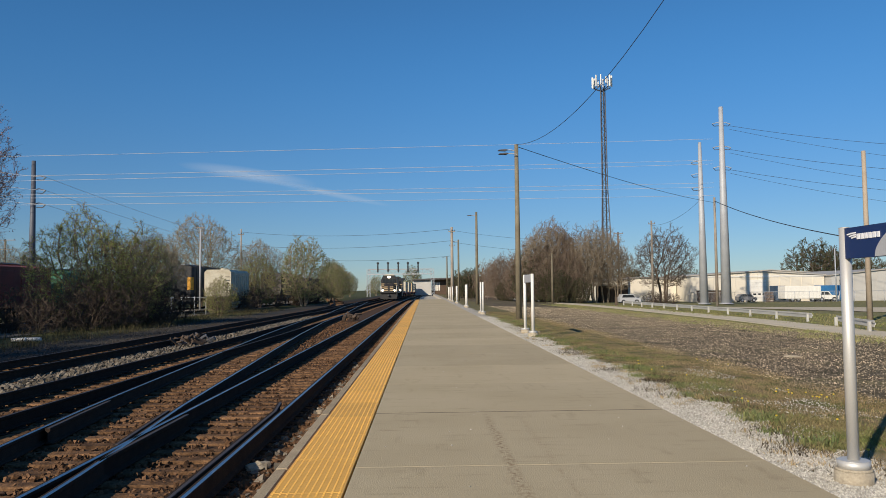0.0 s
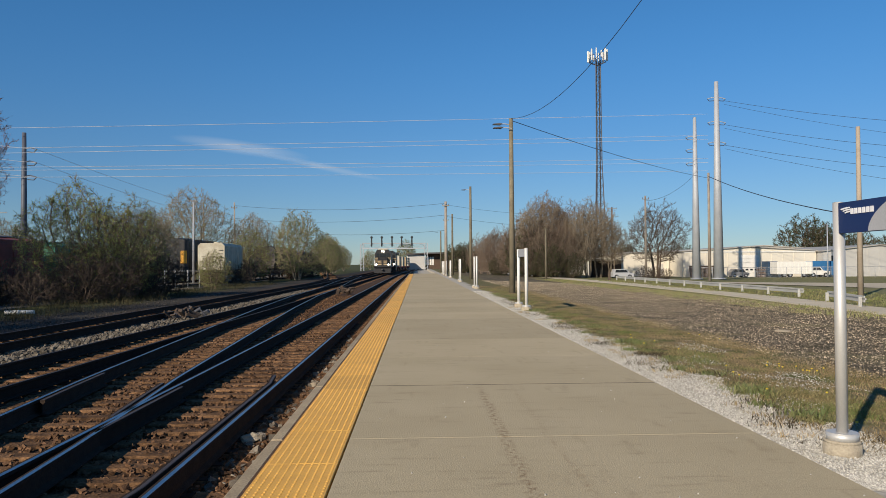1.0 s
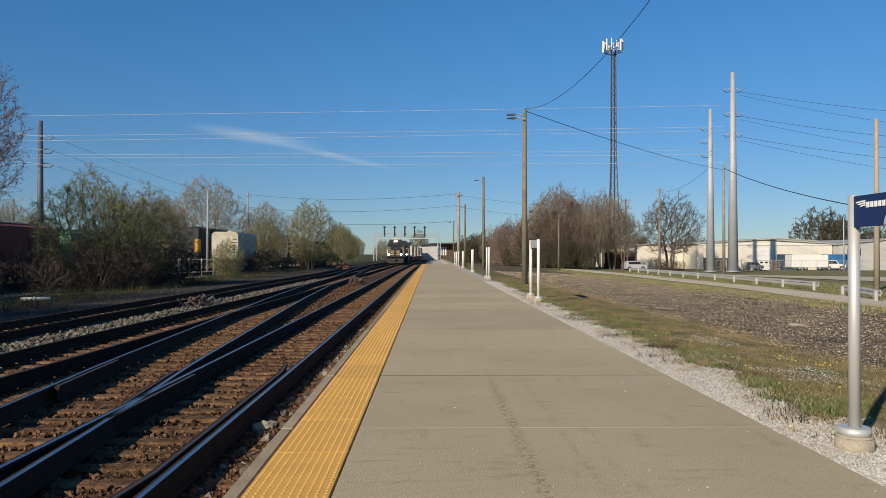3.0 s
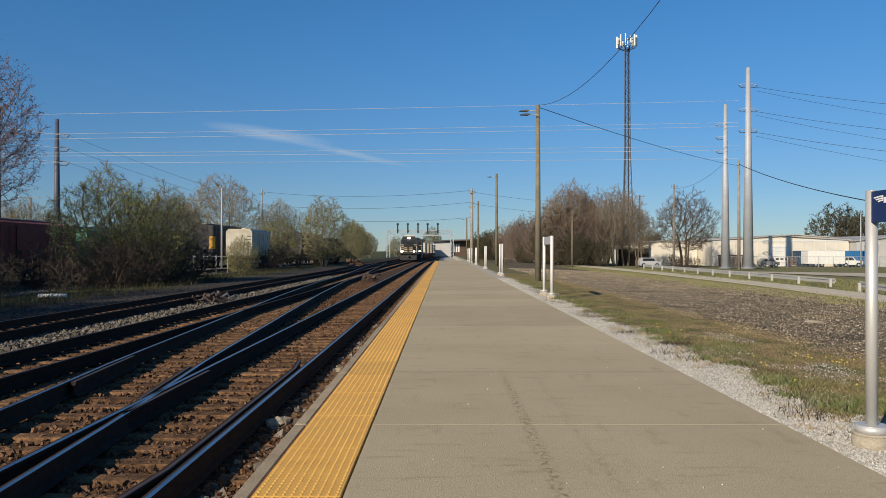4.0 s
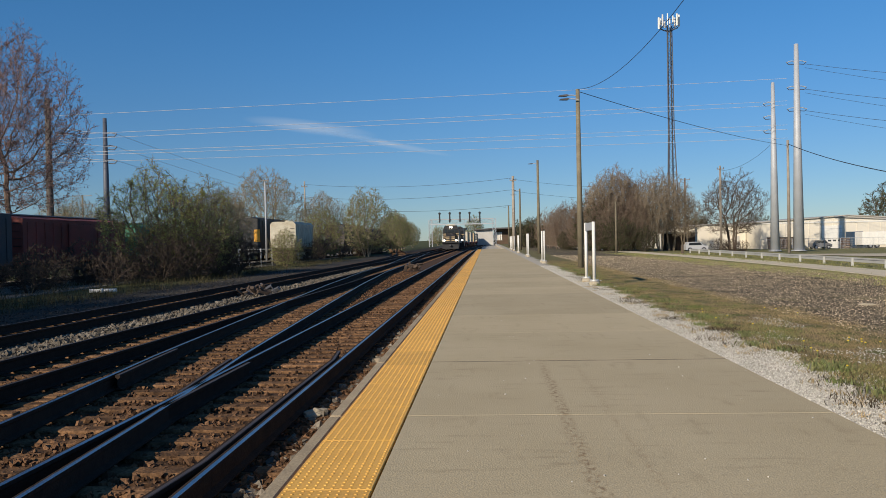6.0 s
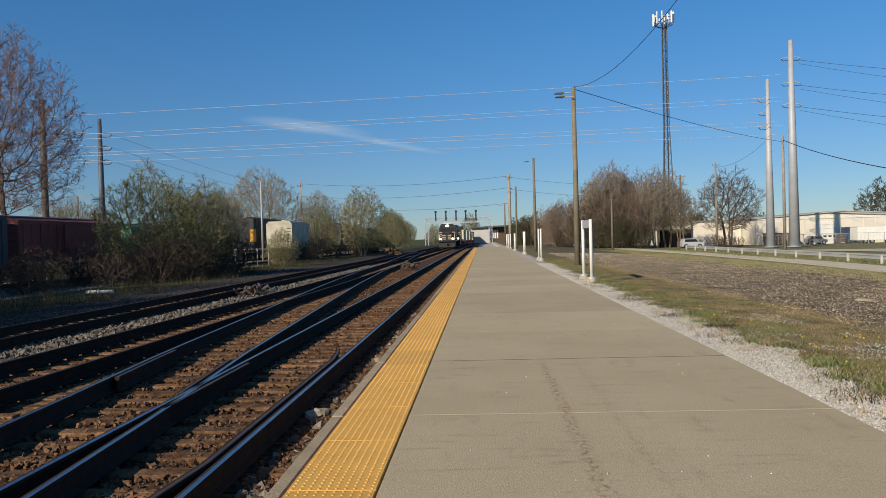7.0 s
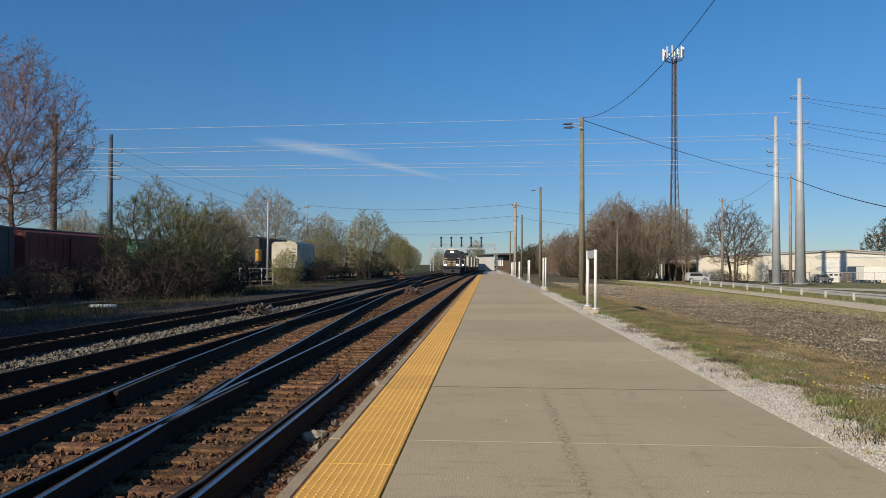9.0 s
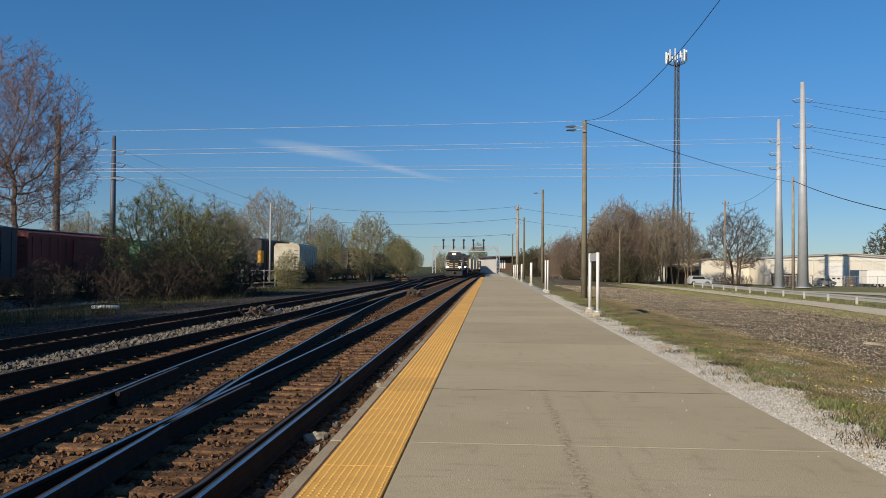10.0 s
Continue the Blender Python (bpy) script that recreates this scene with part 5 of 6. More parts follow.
w3 = metal_building("warehouse", 62.0, 78.0, 150.0, 180.0, 4.3, 4.75, STEELWALL, "cream metal warehouse behind the first", 2.2)
w4 = metal_building("warehouse", 68.6, 88.0, 125.0, 150.0, 3.3, 4.2, GREYWALL, "grey metal building with small upper windows", 1.9)
for i in range(3):
    part("window", Build().box((70.2 + i * 0.9, 124.93, 2.0), (0.45, 0.08, 1.1), 0.01), GLASS, w4)
w5 = metal_building("warehouse", 27.0, 45.0, 178.0, 200.0, 3.4, 4.2, GREYWALL, "long low grey warehouse behind the bare tree", 3.0)
sh = thing("shed", "dark rusty open shed below the thicket", "shed")
part("wall", Build().box((30.6, 122, 0.6), (4.6, 3, 2.6), 0.05), BROWNBRICK, sh)
part("roof", Build().prism([(28.0, 1.9), (33.2, 1.9), (33.2, 2.05), (28.0, 2.25)], "y", 120.2, 124), ROOFMAT, sh)

fb = thing("station_building", "long white and brown building at the platform end", "building")
part("wall", Build().box((-0.6, 262, 2.2), (6.0, 20, 4.9)), GREYWALL, fb)
part("brown_wing", Build().box((10.4, 258, 2.4), (15.0, 8, 5.6)), BROWNBRICK, fb, "brown brick wing")
part("roof", Build().prism([(-3.8, 4.65), (2.6, 4.9), (18.4, 5.2), (18.4, 5.6), (2.6, 5.4), (-3.8, 5.0)], "y", 251, 272), GREYCAR, fb)
for i in range(4):
    part("window", Build().box((2.9 + i * 0.75, 253.9, 2.6), (0.5, 0.1, 2.8)), WHITEPAINT, fb)

tr = thing("box_trailer", "white box trailer parked before the warehouse", "trailer")
bx = part("body", Build().box((61.3, 121.5, 0.55), (5.9, 2.5, 2.05), 0.04), WHITEPAINT, tr)
for i in range(9):
    part("side_rib", Build().box((58.7 + i * 0.65, 120.23, 0.55), (0.05, 0.04, 1.9)), WHITEPAINT, bx)
for x in (59.6, 60.6, 62.9):
    w = part("wheel", Build().tube((x, 120.4, -0.6), (x, 120.7, -0.6), 0.4, None, 16), BLACK, tr)
    part("hub", Build().tube((x, 120.36, -0.6), (x, 120.42, -0.6), 0.18, None, 12), GALV, w)


def vehicle(name, x, y, z, outline, glass, paint, label, category, wheels, r=0.36):
    t = thing(name, label, category, "parked vehicles", m=pose(x, y, z))
    b = part("body", Build().prism(outline, "y", -0.85, 0.85), paint, t)
    for g in glass:
        part("window", Build().prism(g, "y", -0.87, 0.87), GLASS, b)
    for wx in wheels:
        for sy in (-0.8, 0.8):
            w = part("wheel", Build().tube((wx, sy - 0.1, r), (wx, sy + 0.1, r), r, None, 16), BLACK, t)
            part("hub", Build().tube((wx, sy - 0.12, r), (wx, sy + 0.12, r), r * 0.5, None, 10), GALV, w)
    return t


GREYPAINT = mat("grey_car_paint", (0.20, 0.20, 0.21), 0.3, 0.3, (0.16, 0.16, 0.17), 1, 10, 0.4, 0, 0.05)
vehicle("parked_car", 53.3, 123.5, FAR, [(-1.5, 0.3), (1.5, 0.3), (1.55, 0.75), (0.95, 0.9), (0.55, 1.35), (-0.9, 1.4), (-1.45, 0.9)], [[(-1.1, 0.92), (0.8, 0.92), (0.48, 1.28), (-0.85, 1.32)]], GREYPAINT, "grey hatchback parked by the overhead door", "car", (-0.95, 0.95), 0.32)
vehicle("pickup_truck", 65.3, 121.5, FAR, [(-1.4, 0.4), (2.0, 0.4), (2.05, 0.95), (0.9, 1.1), (0.4, 1.7), (-0.9, 1.7), (-1.0, 1.1), (-1.4, 1.1)], [[(-0.8, 1.12), (0.7, 1.12), (0.32, 1.6), (-0.75, 1.6)]], WHITEPAINT, "white pickup truck behind the chain-link fence", "truck", (-0.8, 1.3), 0.38)
vehicle("pickup_truck", 79.5, 121.5, FAR, [(-1.4, 0.4), (2.0, 0.4), (2.05, 0.95), (0.9, 1.1), (0.4, 1.7), (-0.9, 1.7), (-1.0, 1.1), (-1.4, 1.1)], [[(-0.8, 1.12), (0.7, 1.12), (0.32, 1.6), (-0.75, 1.6)]], WHITEPAINT, "white pickup truck behind the chain-link fence", "truck", (-0.8, 1.3), 0.38)
vehicle("parked_car", 31.0, 113.5, -0.85, [(-1.6, 0.3), (1.6, 0.3), (1.65, 0.8), (0.9, 0.95), (0.5, 1.45), (-1.2, 1.45), (-1.55, 0.95)], [[(-1.2, 0.97), (0.75, 0.97), (0.45, 1.36), (-1.1, 1.36)]], SILVER, "silver car parked behind the guardrail", "car", (-1.0, 1.0), 0.33)
for x, w, lab in ((58.9, 1.6, "dark blue storage container beside the trailer"), (67.4, 3.5, "bright blue storage container behind the truck")):
    c = thing("storage_container", lab, "container", "blue containers", m=pose(x, 124.0, 0))
    paint = DARKBLUE if w < 2 else BLUEBOX
    cb = part("body", Build().box((0, 0, 0.45), (w, 2.4, 2.4), 0.04), paint, c)
    for i in range(int(w / 0.3)):
        part("corrugation", Build().box((-w / 2 + 0.15 + i * 0.3, -1.22, 0.45), (0.13, 0.05, 2.1)), paint, cb)
junk = thing("pallet_stack", "stack of rusty brown pallets by the fence", "pallets", m=pose(56.7, 122.5, FAR))
for i in range(7):
    part("pallet", Build().box((0, 0, 0.12 + i * 0.24), (1.1, 1.1, 0.16), 0.02), BARK_RED, junk)
for x in (46.3, 48.0, 50.1):
    cnr = thing("trash_bin", "dark steel bin against the warehouse wall", "bin", "bins by the warehouse", m=pose(x, 124.5, FAR))
    part("body", Build().prism([(-0.6, 0.1), (0.6, 0.1), (0.7, 1.9), (-0.7, 1.9)], "y", -0.5, 0.5), BARK_RED, cnr)
    part("lid", Build().box((0, 0, 1.95), (1.5, 1.1, 0.08), 0.02), BLACK, cnr)

# chain-link fence before the yard
fn = thing("chain_link_fence", "grey chain-link fence before the yard", "fence")
for i in range(21):
    x = 42.0 + i * 2.4
    part("post", Build().tube((x, 118.0, FAR), (x, 118.0, FAR + 1.75), 0.045, None, 8), GALV, fn)
part("top_rail", Build().tube((42, 118, FAR + 1.72), (90, 118, FAR + 1.72), 0.03, None, 6), GALV, fn)
mesh_b = Build()
for i in range(240):
    x = 42 + i * 0.2
    mesh_b.tube((x, 118, FAR + 0.05), (x, 118, FAR + 1.7), 0.006, None, 3, False)
for k in range(6):
    mesh_b.tube((42, 118, FAR + 0.1 + k * 0.3), (90, 118, FAR + 0.1 + k * 0.3), 0.005, None, 3, False)
tagged(part("wire_mesh", mesh_b, GALV, fn), "fine grey wire mesh", kind="stuff")
fl = thing("chain_link_fence", "short grey fence panel below the hopper car", "fence")
for x in (-24.2, -23.2, -22.0, -20.9):
    part("post", Build().tube((x, 72.5, -0.6), (x, 72.5, 1.2), 0.05, None, 8), GALV, fl)
part("top_rail", Build().tube((-24.2, 72.5, 1.1), (-20.9, 72.5, 1.1), 0.035, None, 6), GALV, fl)

# trail, road and low guardrails
TRAIL_Y = [12, 20, 29, 49, 80, 140, 230]
TRAIL_X = [17.4, 17.8, 18.4, 20.0, 20.2, 17.5, 16.0]


def ribbon(name, ys_, left, width, dz, material, label):
    b = Build()
    for y in ys_:
        for x in (left(y), left(y) + width):
            b.v.append((x, y, ground_height(x) + dz))
    for y in ys_:
        for x in (left(y), left(y) + width):
            b.v.append((x, y, ground_height(x) - 0.1))
    n = len(ys_)
    for i in range(n - 1):
        a, c = 2 * i, 2 * n + 2 * i
        for q in ((a, a + 1, a + 3, a + 2), (a, a + 2, c + 2, c), (a + 1, c + 1, c + 3, a + 3)):
            b.face(q)
    return whole(name, b, material, label, "path", kind="structure")


ribbon("pavement", list(range(12, 232, 4)), lambda y: float(np.interp(y, TRAIL_Y, TRAIL_X)), 3.1, 0.03, ASPHALT, "pale paved trail beyond the dark lot")
rb = Build()
for xa, ya, xb, yb in ((33, 88, 33, 90), (34.8, 84, 36.5, 89), (42.5, 68, 52.5, 84), (60, 40, 95, 74)):
    rb.v += [(xa, ya, ground_height(xa) + 0.04), (xb, yb, ground_height(xb) + 0.04)]
for i in range(3):
    rb.face((2 * i, 2 * i + 2, 2 * i + 3, 2 * i + 1))
whole("road", rb, ASPHALT, "pale road before the industrial yard", "road", kind="structure")


BEAM = mat("beam_grey", (0.52, 0.52, 0.49), 0.6, 0.1, (0.42, 0.41, 0.38), 1, 20, 0.6, 0.05, 0.1)


def guardrail(p, q, n, label):
    t = thing("guardrail", label, "guardrail", "low guardrails")
    p, q = Vector(p), Vector(q)
    d = (q - p).normalized()
    for i in range(n):
        c = p.lerp(q, i / (n - 1))
        z = ground_height(c.x)
        part("post", Build().box((c.x, c.y, z + 0.24), (0.14, 0.14, 0.54), 0.015), BEAM, t, "pale square post")
    a = math.degrees(math.atan2(d.y, d.x))
    mid = (p + q) / 2
    z = ground_height(mid.x)
    m0 = Matrix.Translation((mid.x - 0.02, mid.y, z + 0.42)) @ Matrix.Rotation(radians(a), 4, "Z")
    L = (q - p).length + 0.7
    b = Build()
    for dz, dy in ((-0.10, 0.0), (0.0, 0.05), (0.10, 0.0)):
        b.box(None, (L, 0.04, 0.11), 0.008, 0, m0 @ Matrix.Translation((0, 0.13 + dy, dz)))
    part("beam", b, BEAM, t, "pale grey steel beam")


guardrail((26.1, 98.0, 0), (24.5, 47.6, 0), 12, "low guardrail with pale posts along the trail")
guardrail((22.8, 41.2, 0), (21.2, 35.4, 0), 2, "short low guardrail section beside the trail")
whole("trail_marker", Build().box((24.6, 96, -0.15), (0.3, 0.3, 1.2), 0.03), BARK, "short brown wooden trail post", "post")

# ---- loose things by the tracks ----
pl = thing("debris_pile", "heap of broken concrete and ties between tracks", "debris")
rnd = random.Random(4)
for i in range(44):
    m = Matrix.Translation((-9.25 + rnd.gauss(0, 0.32), 29.8 + rnd.gauss(0, 0.55), -0.4 + rnd.random() * 0.26)) @ Euler((rnd.random(), rnd.random(), rnd.random() * 3)).to_matrix().to_4x4()
    part("rubble", Build().box(None, (rnd.uniform(0.12, 0.5), rnd.uniform(0.06, 0.17), rnd.uniform(0.05, 0.15)), 0.015, 0, m), BARK_DARK if i % 3 else DARKSTEEL, pl)
p2 = thing("debris_pile", "small dark heap of rail hardware between tracks", "debris")
for i in range(12):
    m = Matrix.Translation((-5.1 + rnd.gauss(0, 0.3), 52 + rnd.gauss(0, 0.5), -0.3 + rnd.random() * 0.3)) @ Euler((rnd.random(), rnd.random(), rnd.random() * 3)).to_matrix().to_4x4()
    part("rubble", Build().box(None, (rnd.uniform(0.2, 0.5), rnd.uniform(0.1, 0.25), rnd.uniform(0.08, 0.2)), 0.02, 0, m), BARK_DARK, p2)
whole("pipe", Build().tube((-19.1, 35.2, -0.48), (-17.9, 35.5, -0.48), 0.09, None, 12).tube((-18.6, 35.3, -0.48), (-18.5, 35.32, -0.48), 0.11, None, 12), WHITEPAINT, "white plastic pipe lying on the cinders", "pipe")


def boulder(name, x, y, z, s, material, label, seed):
    b = bmesh.new()
    bmesh.ops.create_icosphere(b, subdivisions=2, radius=1)
    for v in b.verts:
        v.co *= 0.8 + 0.4 * noise.noise(v.co * 1.3 + Vector((seed, 0, 0)))
        v.co = Vector((v.co.x * s[0], v.co.y * s[1], v.co.z * s[2]))
    me = bpy.data.meshes.new(name)
    b.to_mesh(me)
    b.free()
    me.materials.append(material)
    whole(name, me, material, label, "rock", m=pose(x, y, z, 0, 0, seed * 40))


boulder("rock", -2.04, 8.85, -0.41, (0.2, 0.13, 0.07), FOOTING, "pale broken concrete lump beside the rail", 1)
boulder("rock", -1.85, 12.9, -0.44, (0.13, 0.1, 0.08), BARK_PALE, "brown stone beside the platform edge", 2)
boulder("rock", 9.3, 18.9, -0.16, (0.35, 0.12, 0.05), FOOTING, "flat pale slab fragment on the dark chippings", 3)

# ---- loose stone and grass ----
DEADWEED = island(mat("dead_weed", (0.085, 0.065, 0.04), 0.9, 0, (0.05, 0.04, 0.028), 2, 20, 0.9, 0, 0.3), 0.5, 1.4)
DARKWEED = island(mat("dark_weed", (0.075, 0.075, 0.035), 0.9, 0, (0.11, 0.085, 0.05), 0.8, 20, 0.9, 0, 0.3), 0.5, 1.4)

def near(n, y0, y1, power=2.0):
    return y0 + (y1 - y0) * rng.random(n) ** power


def settle(x, dz):
    return np.array([ground_height(v) for v in x]) + dz


n = 24000
y = near(n, 4.0, 50)
x = rng.uniform(-5.6, -1.5, n)
stones("track_ballast", np.stack([x, y, settle(x, rng.uniform(-0.03, 0.035, n))], 1), rng.uniform(0.025, 0.075, n), BALLAST, "rusty brown ballast stones between the ties", "ballast")
n = 9000
y = near(n, 7.0, 55)
x = rng.uniform(-8.2, -5.4, n)
stones("track_ballast", np.stack([x, y, settle(x, rng.uniform(-0.035, 0.018, n))], 1), rng.uniform(0.035, 0.09, n), BALLAST, "rusty brown ballast stones between the ties", "ballast")
n = 9000
y = near(n, 9.0, 60)
x = rng.uniform(-10.2, -8.15, n)
stones("grey_ballast", np.stack([x, y, settle(x, rng.uniform(-0.01, 0.09, n) * (1 - np.abs(x + 9.1)))], 1), rng.uniform(0.05, 0.13, n), BALLAST_GREY, "pale grey ballast ridge between two tracks", "ballast")
n = 5000
y = near(n, 4.5, 30)
x = rng.uniform(-2.15, -1.5, n)
stones("grey_ballast", np.stack([x, y, settle(x, rng.uniform(-0.01, 0.03, n))], 1), rng.uniform(0.02, 0.07, n), BALLAST, "rusty brown ballast beside the platform edge", "ballast")
n = 400
y = near(n, 4.8, 22)
x = rng.uniform(-2.1, -1.55, n)
stones("grey_ballast", np.stack([x, y, settle(x, 0.01)], 1), rng.uniform(0.05, 0.13, n), BALLAST_GREY, "larger pale stones beside the platform edge", "ballast")
def patchy(x, y, scale, shift=0.0):
    """Soft uneven patches between 0 and 1 over the plan."""
    x, y = x * scale + shift, y * scale - shift
    return 0.5 + 0.17 * (np.sin(1.7 * x + 0.9 * y) + np.sin(2.9 * x - 1.3 * y + 1.1) + np.sin(0.8 * x + 2.3 * y + 2.7) + 0.8 * np.sin(5.1 * x + 3.7 * y))


n = 70000
y = near(n, 5.2, 45, 2.3)
x = 3.1 + (0.95 + 0.55 * (patchy(0 * y, y, 1.5) - 0.5)) * rng.random(n) ** 1.15
stones("white_gravel", np.stack([x, y, settle(x, rng.uniform(-0.004, 0.010, n))], 1), rng.uniform(0.007, 0.02, n), LIMESTONE, "crushed white limestone gravel beside the platform", "gravel")
n = 9000
y = near(n, 5.5, 16, 1.5)
x = rng.uniform(4.0, 5.8, n)
k = patchy(x, y, 1.3, 4.0) > 0.52
stones("white_gravel", np.stack([x, y, settle(x, rng.uniform(-0.004, 0.008, n))], 1)[k], rng.uniform(0.008, 0.02, k.sum()), LIMESTONE, "scattered white gravel among the thin verge grass", "gravel")
n = 90000
y = near(n, 8.0, 75, 1.7)
x = rng.uniform(6.3, 18.8, n)
stones("lot_gravel", np.stack([x, y, settle(x, rng.uniform(-0.008, 0.008, n))], 1), rng.uniform(0.010, 0.036, n) * (0.8 + y / 90), CHIPS, "dark stony chippings of the vacant lot", "gravel")


def clumps(n, per, x0, x1, y0, y1, spread_, power=1.8):
    cx, cy = rng.uniform(x0, x1, n), near(n, y0, y1, power)
    x = np.repeat(cx, per) + rng.normal(0, spread_, n * per)
    y = np.repeat(cy, per) + rng.normal(0, spread_, n * per)
    return np.stack([x, y, settle(x, -0.005)], 1)


def verge(n, per, x0, x1, y0, y1, spread_, scale, shift, floor_, power=1.8):
    """Clumps that keep to the denser patches of the verge."""
    cx, cy = rng.uniform(x0, x1, n), near(n, y0, y1, power)
    k = patchy(cx, cy, scale, shift) + rng.normal(0, 0.1, n) > floor_
    cx, cy = cx[k], cy[k]
    size = rng.uniform(0.4, 1.5, len(cx))
    x = np.repeat(cx, per) + rng.normal(0, 1, len(cx) * per) * np.repeat(size, per) * spread_
    y = np.repeat(cy, per) + rng.normal(0, 1, len(cx) * per) * np.repeat(size, per) * spread_
    return np.stack([x, y, settle(x, -0.005)], 1), np.repeat(size, per)


p, k = verge(3800, 24, 4.0, 6.5, 6.0, 55, 0.11, 1.6, 0.0, 0.30)
blades("dry_grass", p, rng.uniform(0.012, 0.04, len(p)) * k, 0.007, DRY, "thin matted straw-coloured grass on the verge", "grass", 1.9)
p, k = verge(900, 26, 6.0, 6.9, 8.0, 50, 0.14, 1.0, 2.0, 0.35)
blades("dry_grass", p, rng.uniform(0.012, 0.04, len(p)) * k, 0.008, DRY, "dry tan grass at the edge of the dark lot", "grass", 1.9)
p, k = verge(1700, 40, 3.95, 5.1, 7.5, 50, 0.09, 1.3, 1.0, 0.53)
blades("green_grass", p, rng.uniform(0.012, 0.055, len(p)) * k, 0.009, GRASS, "patchy fresh green grass on the verge", "grass", 1.7)
p, k = verge(600, 34, 4.8, 6.2, 8.0, 50, 0.12, 1.1, 5.0, 0.58)
blades("green_grass", p, rng.uniform(0.012, 0.05, len(p)) * k, 0.008, GRASS, "thin green tufts among the dry grass", "grass", 1.3)
p, k = verge(120, 70, 3.85, 4.6, 7.6, 40, 0.10, 1.7, 3.0, 0.55, 1.3)
blades("weeds", p, rng.uniform(0.03, 0.10, len(p)) * k, 0.02, WEED, "low leafy green weeds along the gravel", "weeds", 1.1)
p = clumps(80, 30, 3.3, 4.1, 6.8, 30, 0.06, 1.3)
blades("weeds", p, rng.uniform(0.02, 0.07, len(p)), 0.008, DRY, "small withered weeds in the white gravel", "weeds", 1.4)
p = clumps(500, 24, 14.5, 18.8, 26, 95, 0.3, 1.0)
blades("green_grass", p, rng.uniform(0.04, 0.14, len(p)), 0.02, GRASS, "grass along the lot's far edge", "grass", 0.9)
p = clumps(700, 24, 21.8, 34, 34, 95, 0.35, 1.0)
blades("green_grass", p, rng.uniform(0.04, 0.16, len(p)), 0.025, GRASS, "mown grass beyond the trail", "grass", 0.9)
p, k = verge(130, 60, 3.5, 4.4, 6.6, 34, 0.13, 1.2, 6.0, 0.45, 1.3)
blades("weeds", p, rng.uniform(0.015, 0.06, len(p)) * k, 0.01, DEADWEED, "dark withered weeds at the gravel's edge", "weeds", 1.3)
n = 45
x, y = rng.uniform(-0.6, 3.1, n), near(n, 5, 20)
stones("loose_grit", np.stack([x, y, np.full(n, 0.003)], 1), rng.uniform(0.006, 0.016, n), LIMESTONE, "loose pale grit on the platform", "gravel")
n = 9000
y = near(n, 14, 70, 1.6)
x = rng.uniform(-19.5, -12.4, n)
stones("cinder_stones", np.stack([x, y, settle(x, rng.uniform(-0.01, 0.015, n))], 1), rng.uniform(0.02, 0.07, n), CINDER, "dark cinders and stones beside the far track", "gravel")
p = clumps(520, 26, -25, -16.3, 24, 90, 0.3, 1.2)
blades("weeds", p, rng.uniform(0.08, 0.5, len(p)), 0.014, DARKWEED, "dark dry weeds at the foot of the brush", "weeds", 0.8)
for i in range(26):
    x, y = rng.uniform(4.2, 6.4), near(1, 7.0, 17, 1.0)[0]
    if i < 11:
        x, y = 5.6 + rng.normal(0, 0.25), 11.2 + rng.normal(0, 0.25)
    z = ground_height(x)
    d = thing("dandelion", "yellow dandelion in the verge grass", "flower", "dandelions", m=pose(x, y, z))
    if i == 0:
        stem = Build().tube((0, 0, 0), (0, 0, 0.07), 0.004, None, 5).mesh("stem", WEED)
        bloom = Build().tube((0, 0, 0.065), (0, 0, 0.078), 0.009, 0.017, 10).tube((0, 0, 0.078), (0, 0, 0.084), 0.017, 0.009, 10).mesh("bloom", DANDELION)
    part("stem", stem, WEED, d)
    part("bloom", bloom, DANDELION, d)


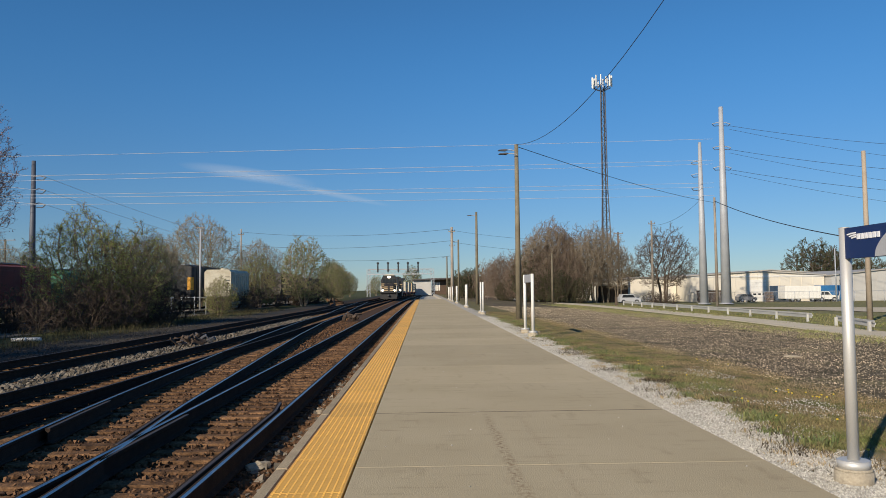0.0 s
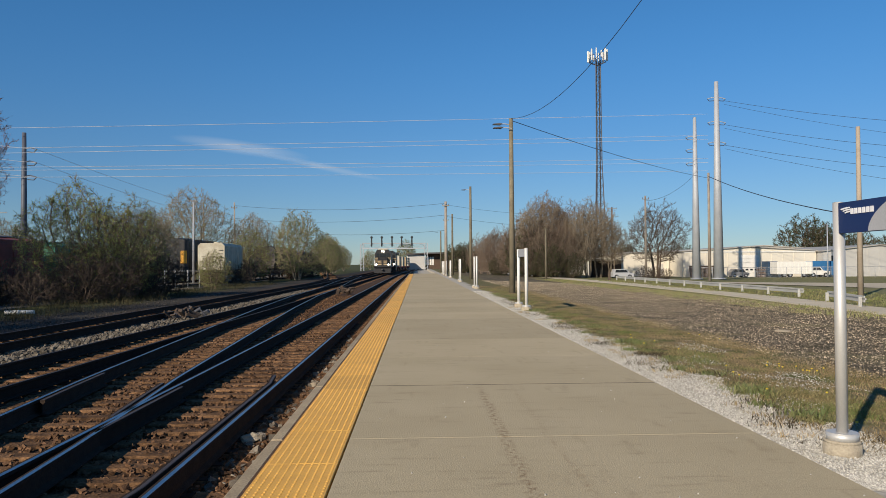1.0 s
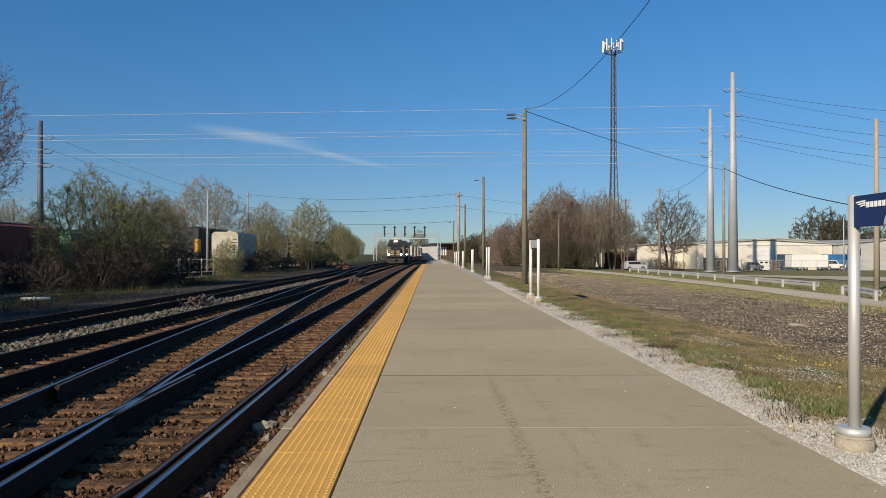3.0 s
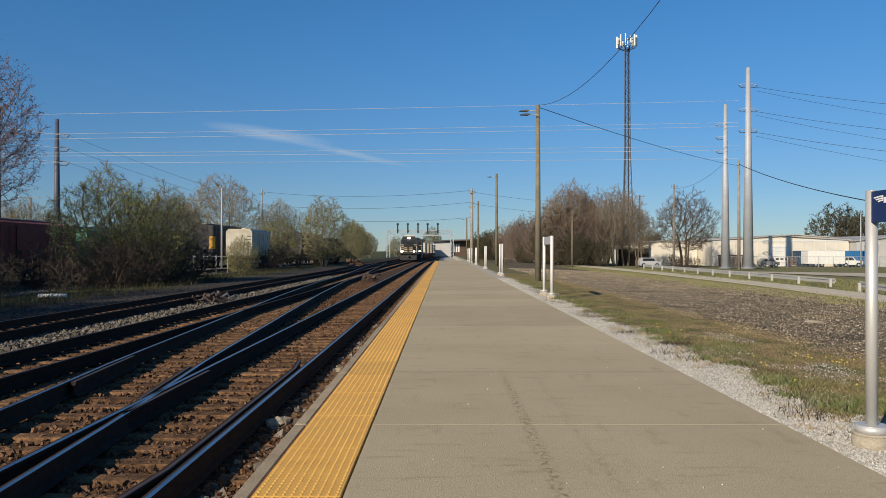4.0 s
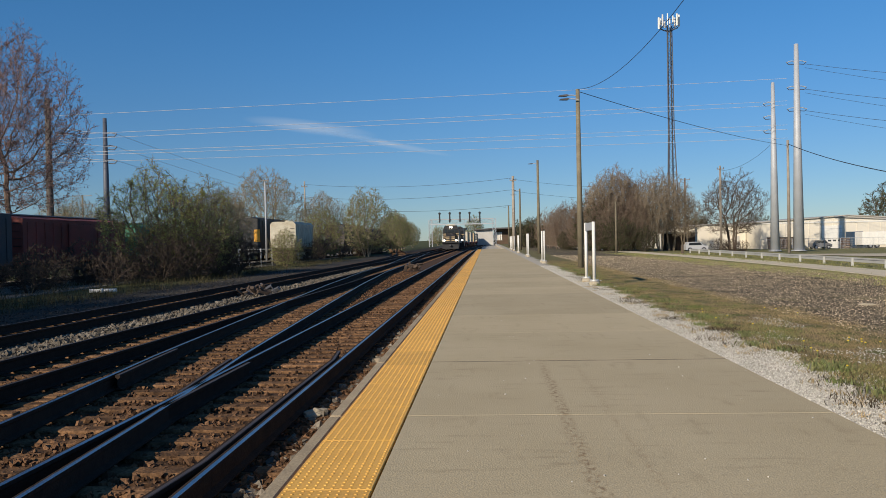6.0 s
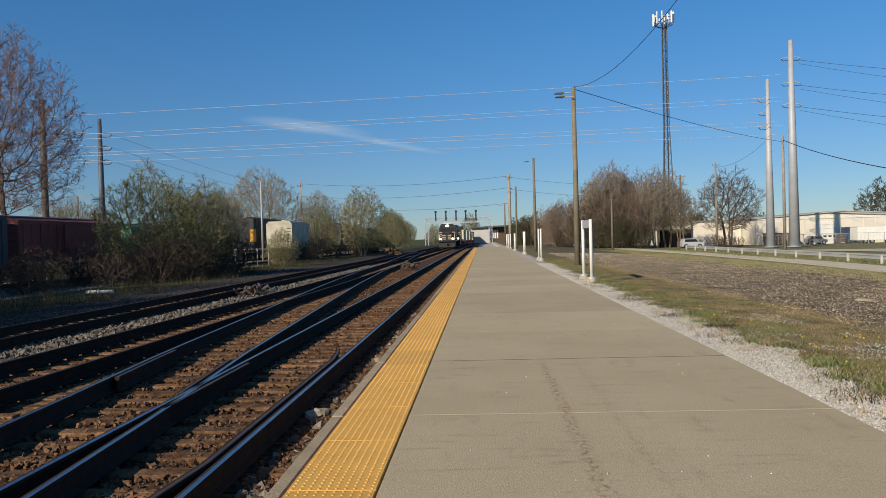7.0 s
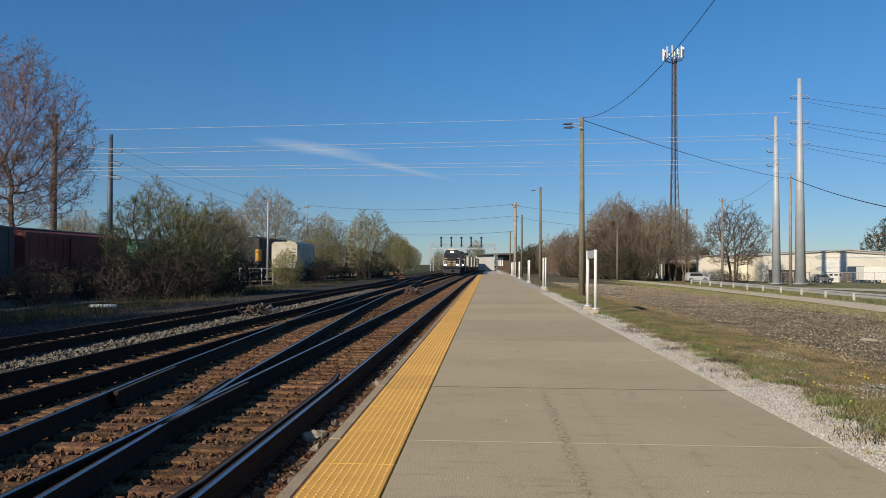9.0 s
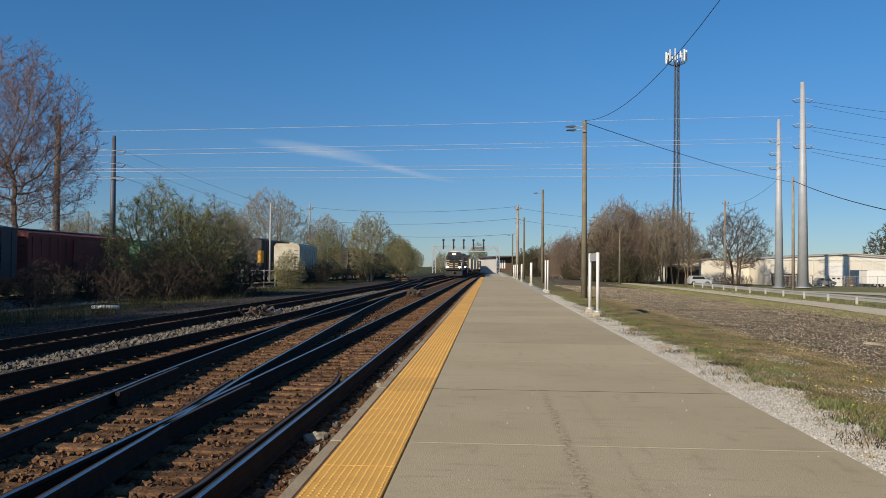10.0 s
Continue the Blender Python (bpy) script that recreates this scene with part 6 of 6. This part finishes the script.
# ---- thin high cloud far behind everything ----
cm = bpy.data.materials.new("thin_cloud")
cm.use_nodes = True
cn, cl = cm.node_tree.nodes, cm.node_tree.links
for o in list(cn):
    if o.type == "BSDF_PRINCIPLED":
        cn.remove(o)
co = cn.new("ShaderNodeTexCoord")
csep = cn.new("ShaderNodeSeparateXYZ")
cl.new(co.outputs["Generated"], csep.inputs[0])
cmap = cn.new("ShaderNodeMapping")
cmap.inputs["Scale"].default_value = (0.004, 1, 0.075)
cgeo = cn.new("ShaderNodeNewGeometry")
cl.new(cgeo.outputs["Position"], cmap.inputs["Vector"])
cno = cn.new("ShaderNodeTexNoise")
cno.inputs["Scale"].default_value, cno.inputs["Detail"].default_value = 1.0, 6
cl.new(cmap.outputs[0], cno.inputs["Vector"])
gx = cn.new("ShaderNodeTexGradient")
gx.gradient_type = "SPHERICAL"
gmap = cn.new("ShaderNodeMapping")
gmap.inputs["Location"].default_value, gmap.inputs["Scale"].default_value = (-1, 0, -1), (2, 0, 2)
cl.new(co.outputs["Generated"], gmap.inputs["Vector"])
cl.new(gmap.outputs[0], gx.inputs["Vector"])
mu = cn.new("ShaderNodeMath")
mu.operation = "MULTIPLY"
cl.new(gx.outputs["Fac"], mu.inputs[0])
cl.new(cno.outputs["Fac"], mu.inputs[1])
m2 = cn.new("ShaderNodeMath")
m2.operation = "MULTIPLY"
m2.inputs[1].default_value = 0.5
cl.new(mu.outputs[0], m2.inputs[0])
em, tp, ms = cn.new("ShaderNodeEmission"), cn.new("ShaderNodeBsdfTransparent"), cn.new("ShaderNodeMixShader")
em.inputs["Color"].default_value, em.inputs["Strength"].default_value = (0.72, 0.8, 0.9, 1), 0.75
cl.new(m2.outputs[0], ms.inputs[0])
cl.new(tp.outputs[0], ms.inputs[1])
cl.new(em.outputs[0], ms.inputs[2])
cl.new(ms.outputs[0], next(o for o in cn if o.type == "OUTPUT_MATERIAL").inputs["Surface"])
for x0, z0, x1, z1, w in ((-980, 512, -420, 425, 30), (-700, 462, -120, 335, 15)):
    d = Vector((x1 - x0, 0, z1 - z0))
    L = d.length
    me = Build().box((0, 0, 0), (L, 1.0, w * 2)).mesh("backdrop_cloud", cm)
    k = whole("backdrop_cloud", me, cm, "thin white wisp of high cloud", "sky", kind="structure")
    k.matrix_world = Matrix.Translation(((x0 + x1) / 2, 3000, (z0 + z1) / 2)) @ Matrix.Rotation(math.atan2(-(z1 - z0), x1 - x0), 4, "Y")
    k.visible_shadow = False
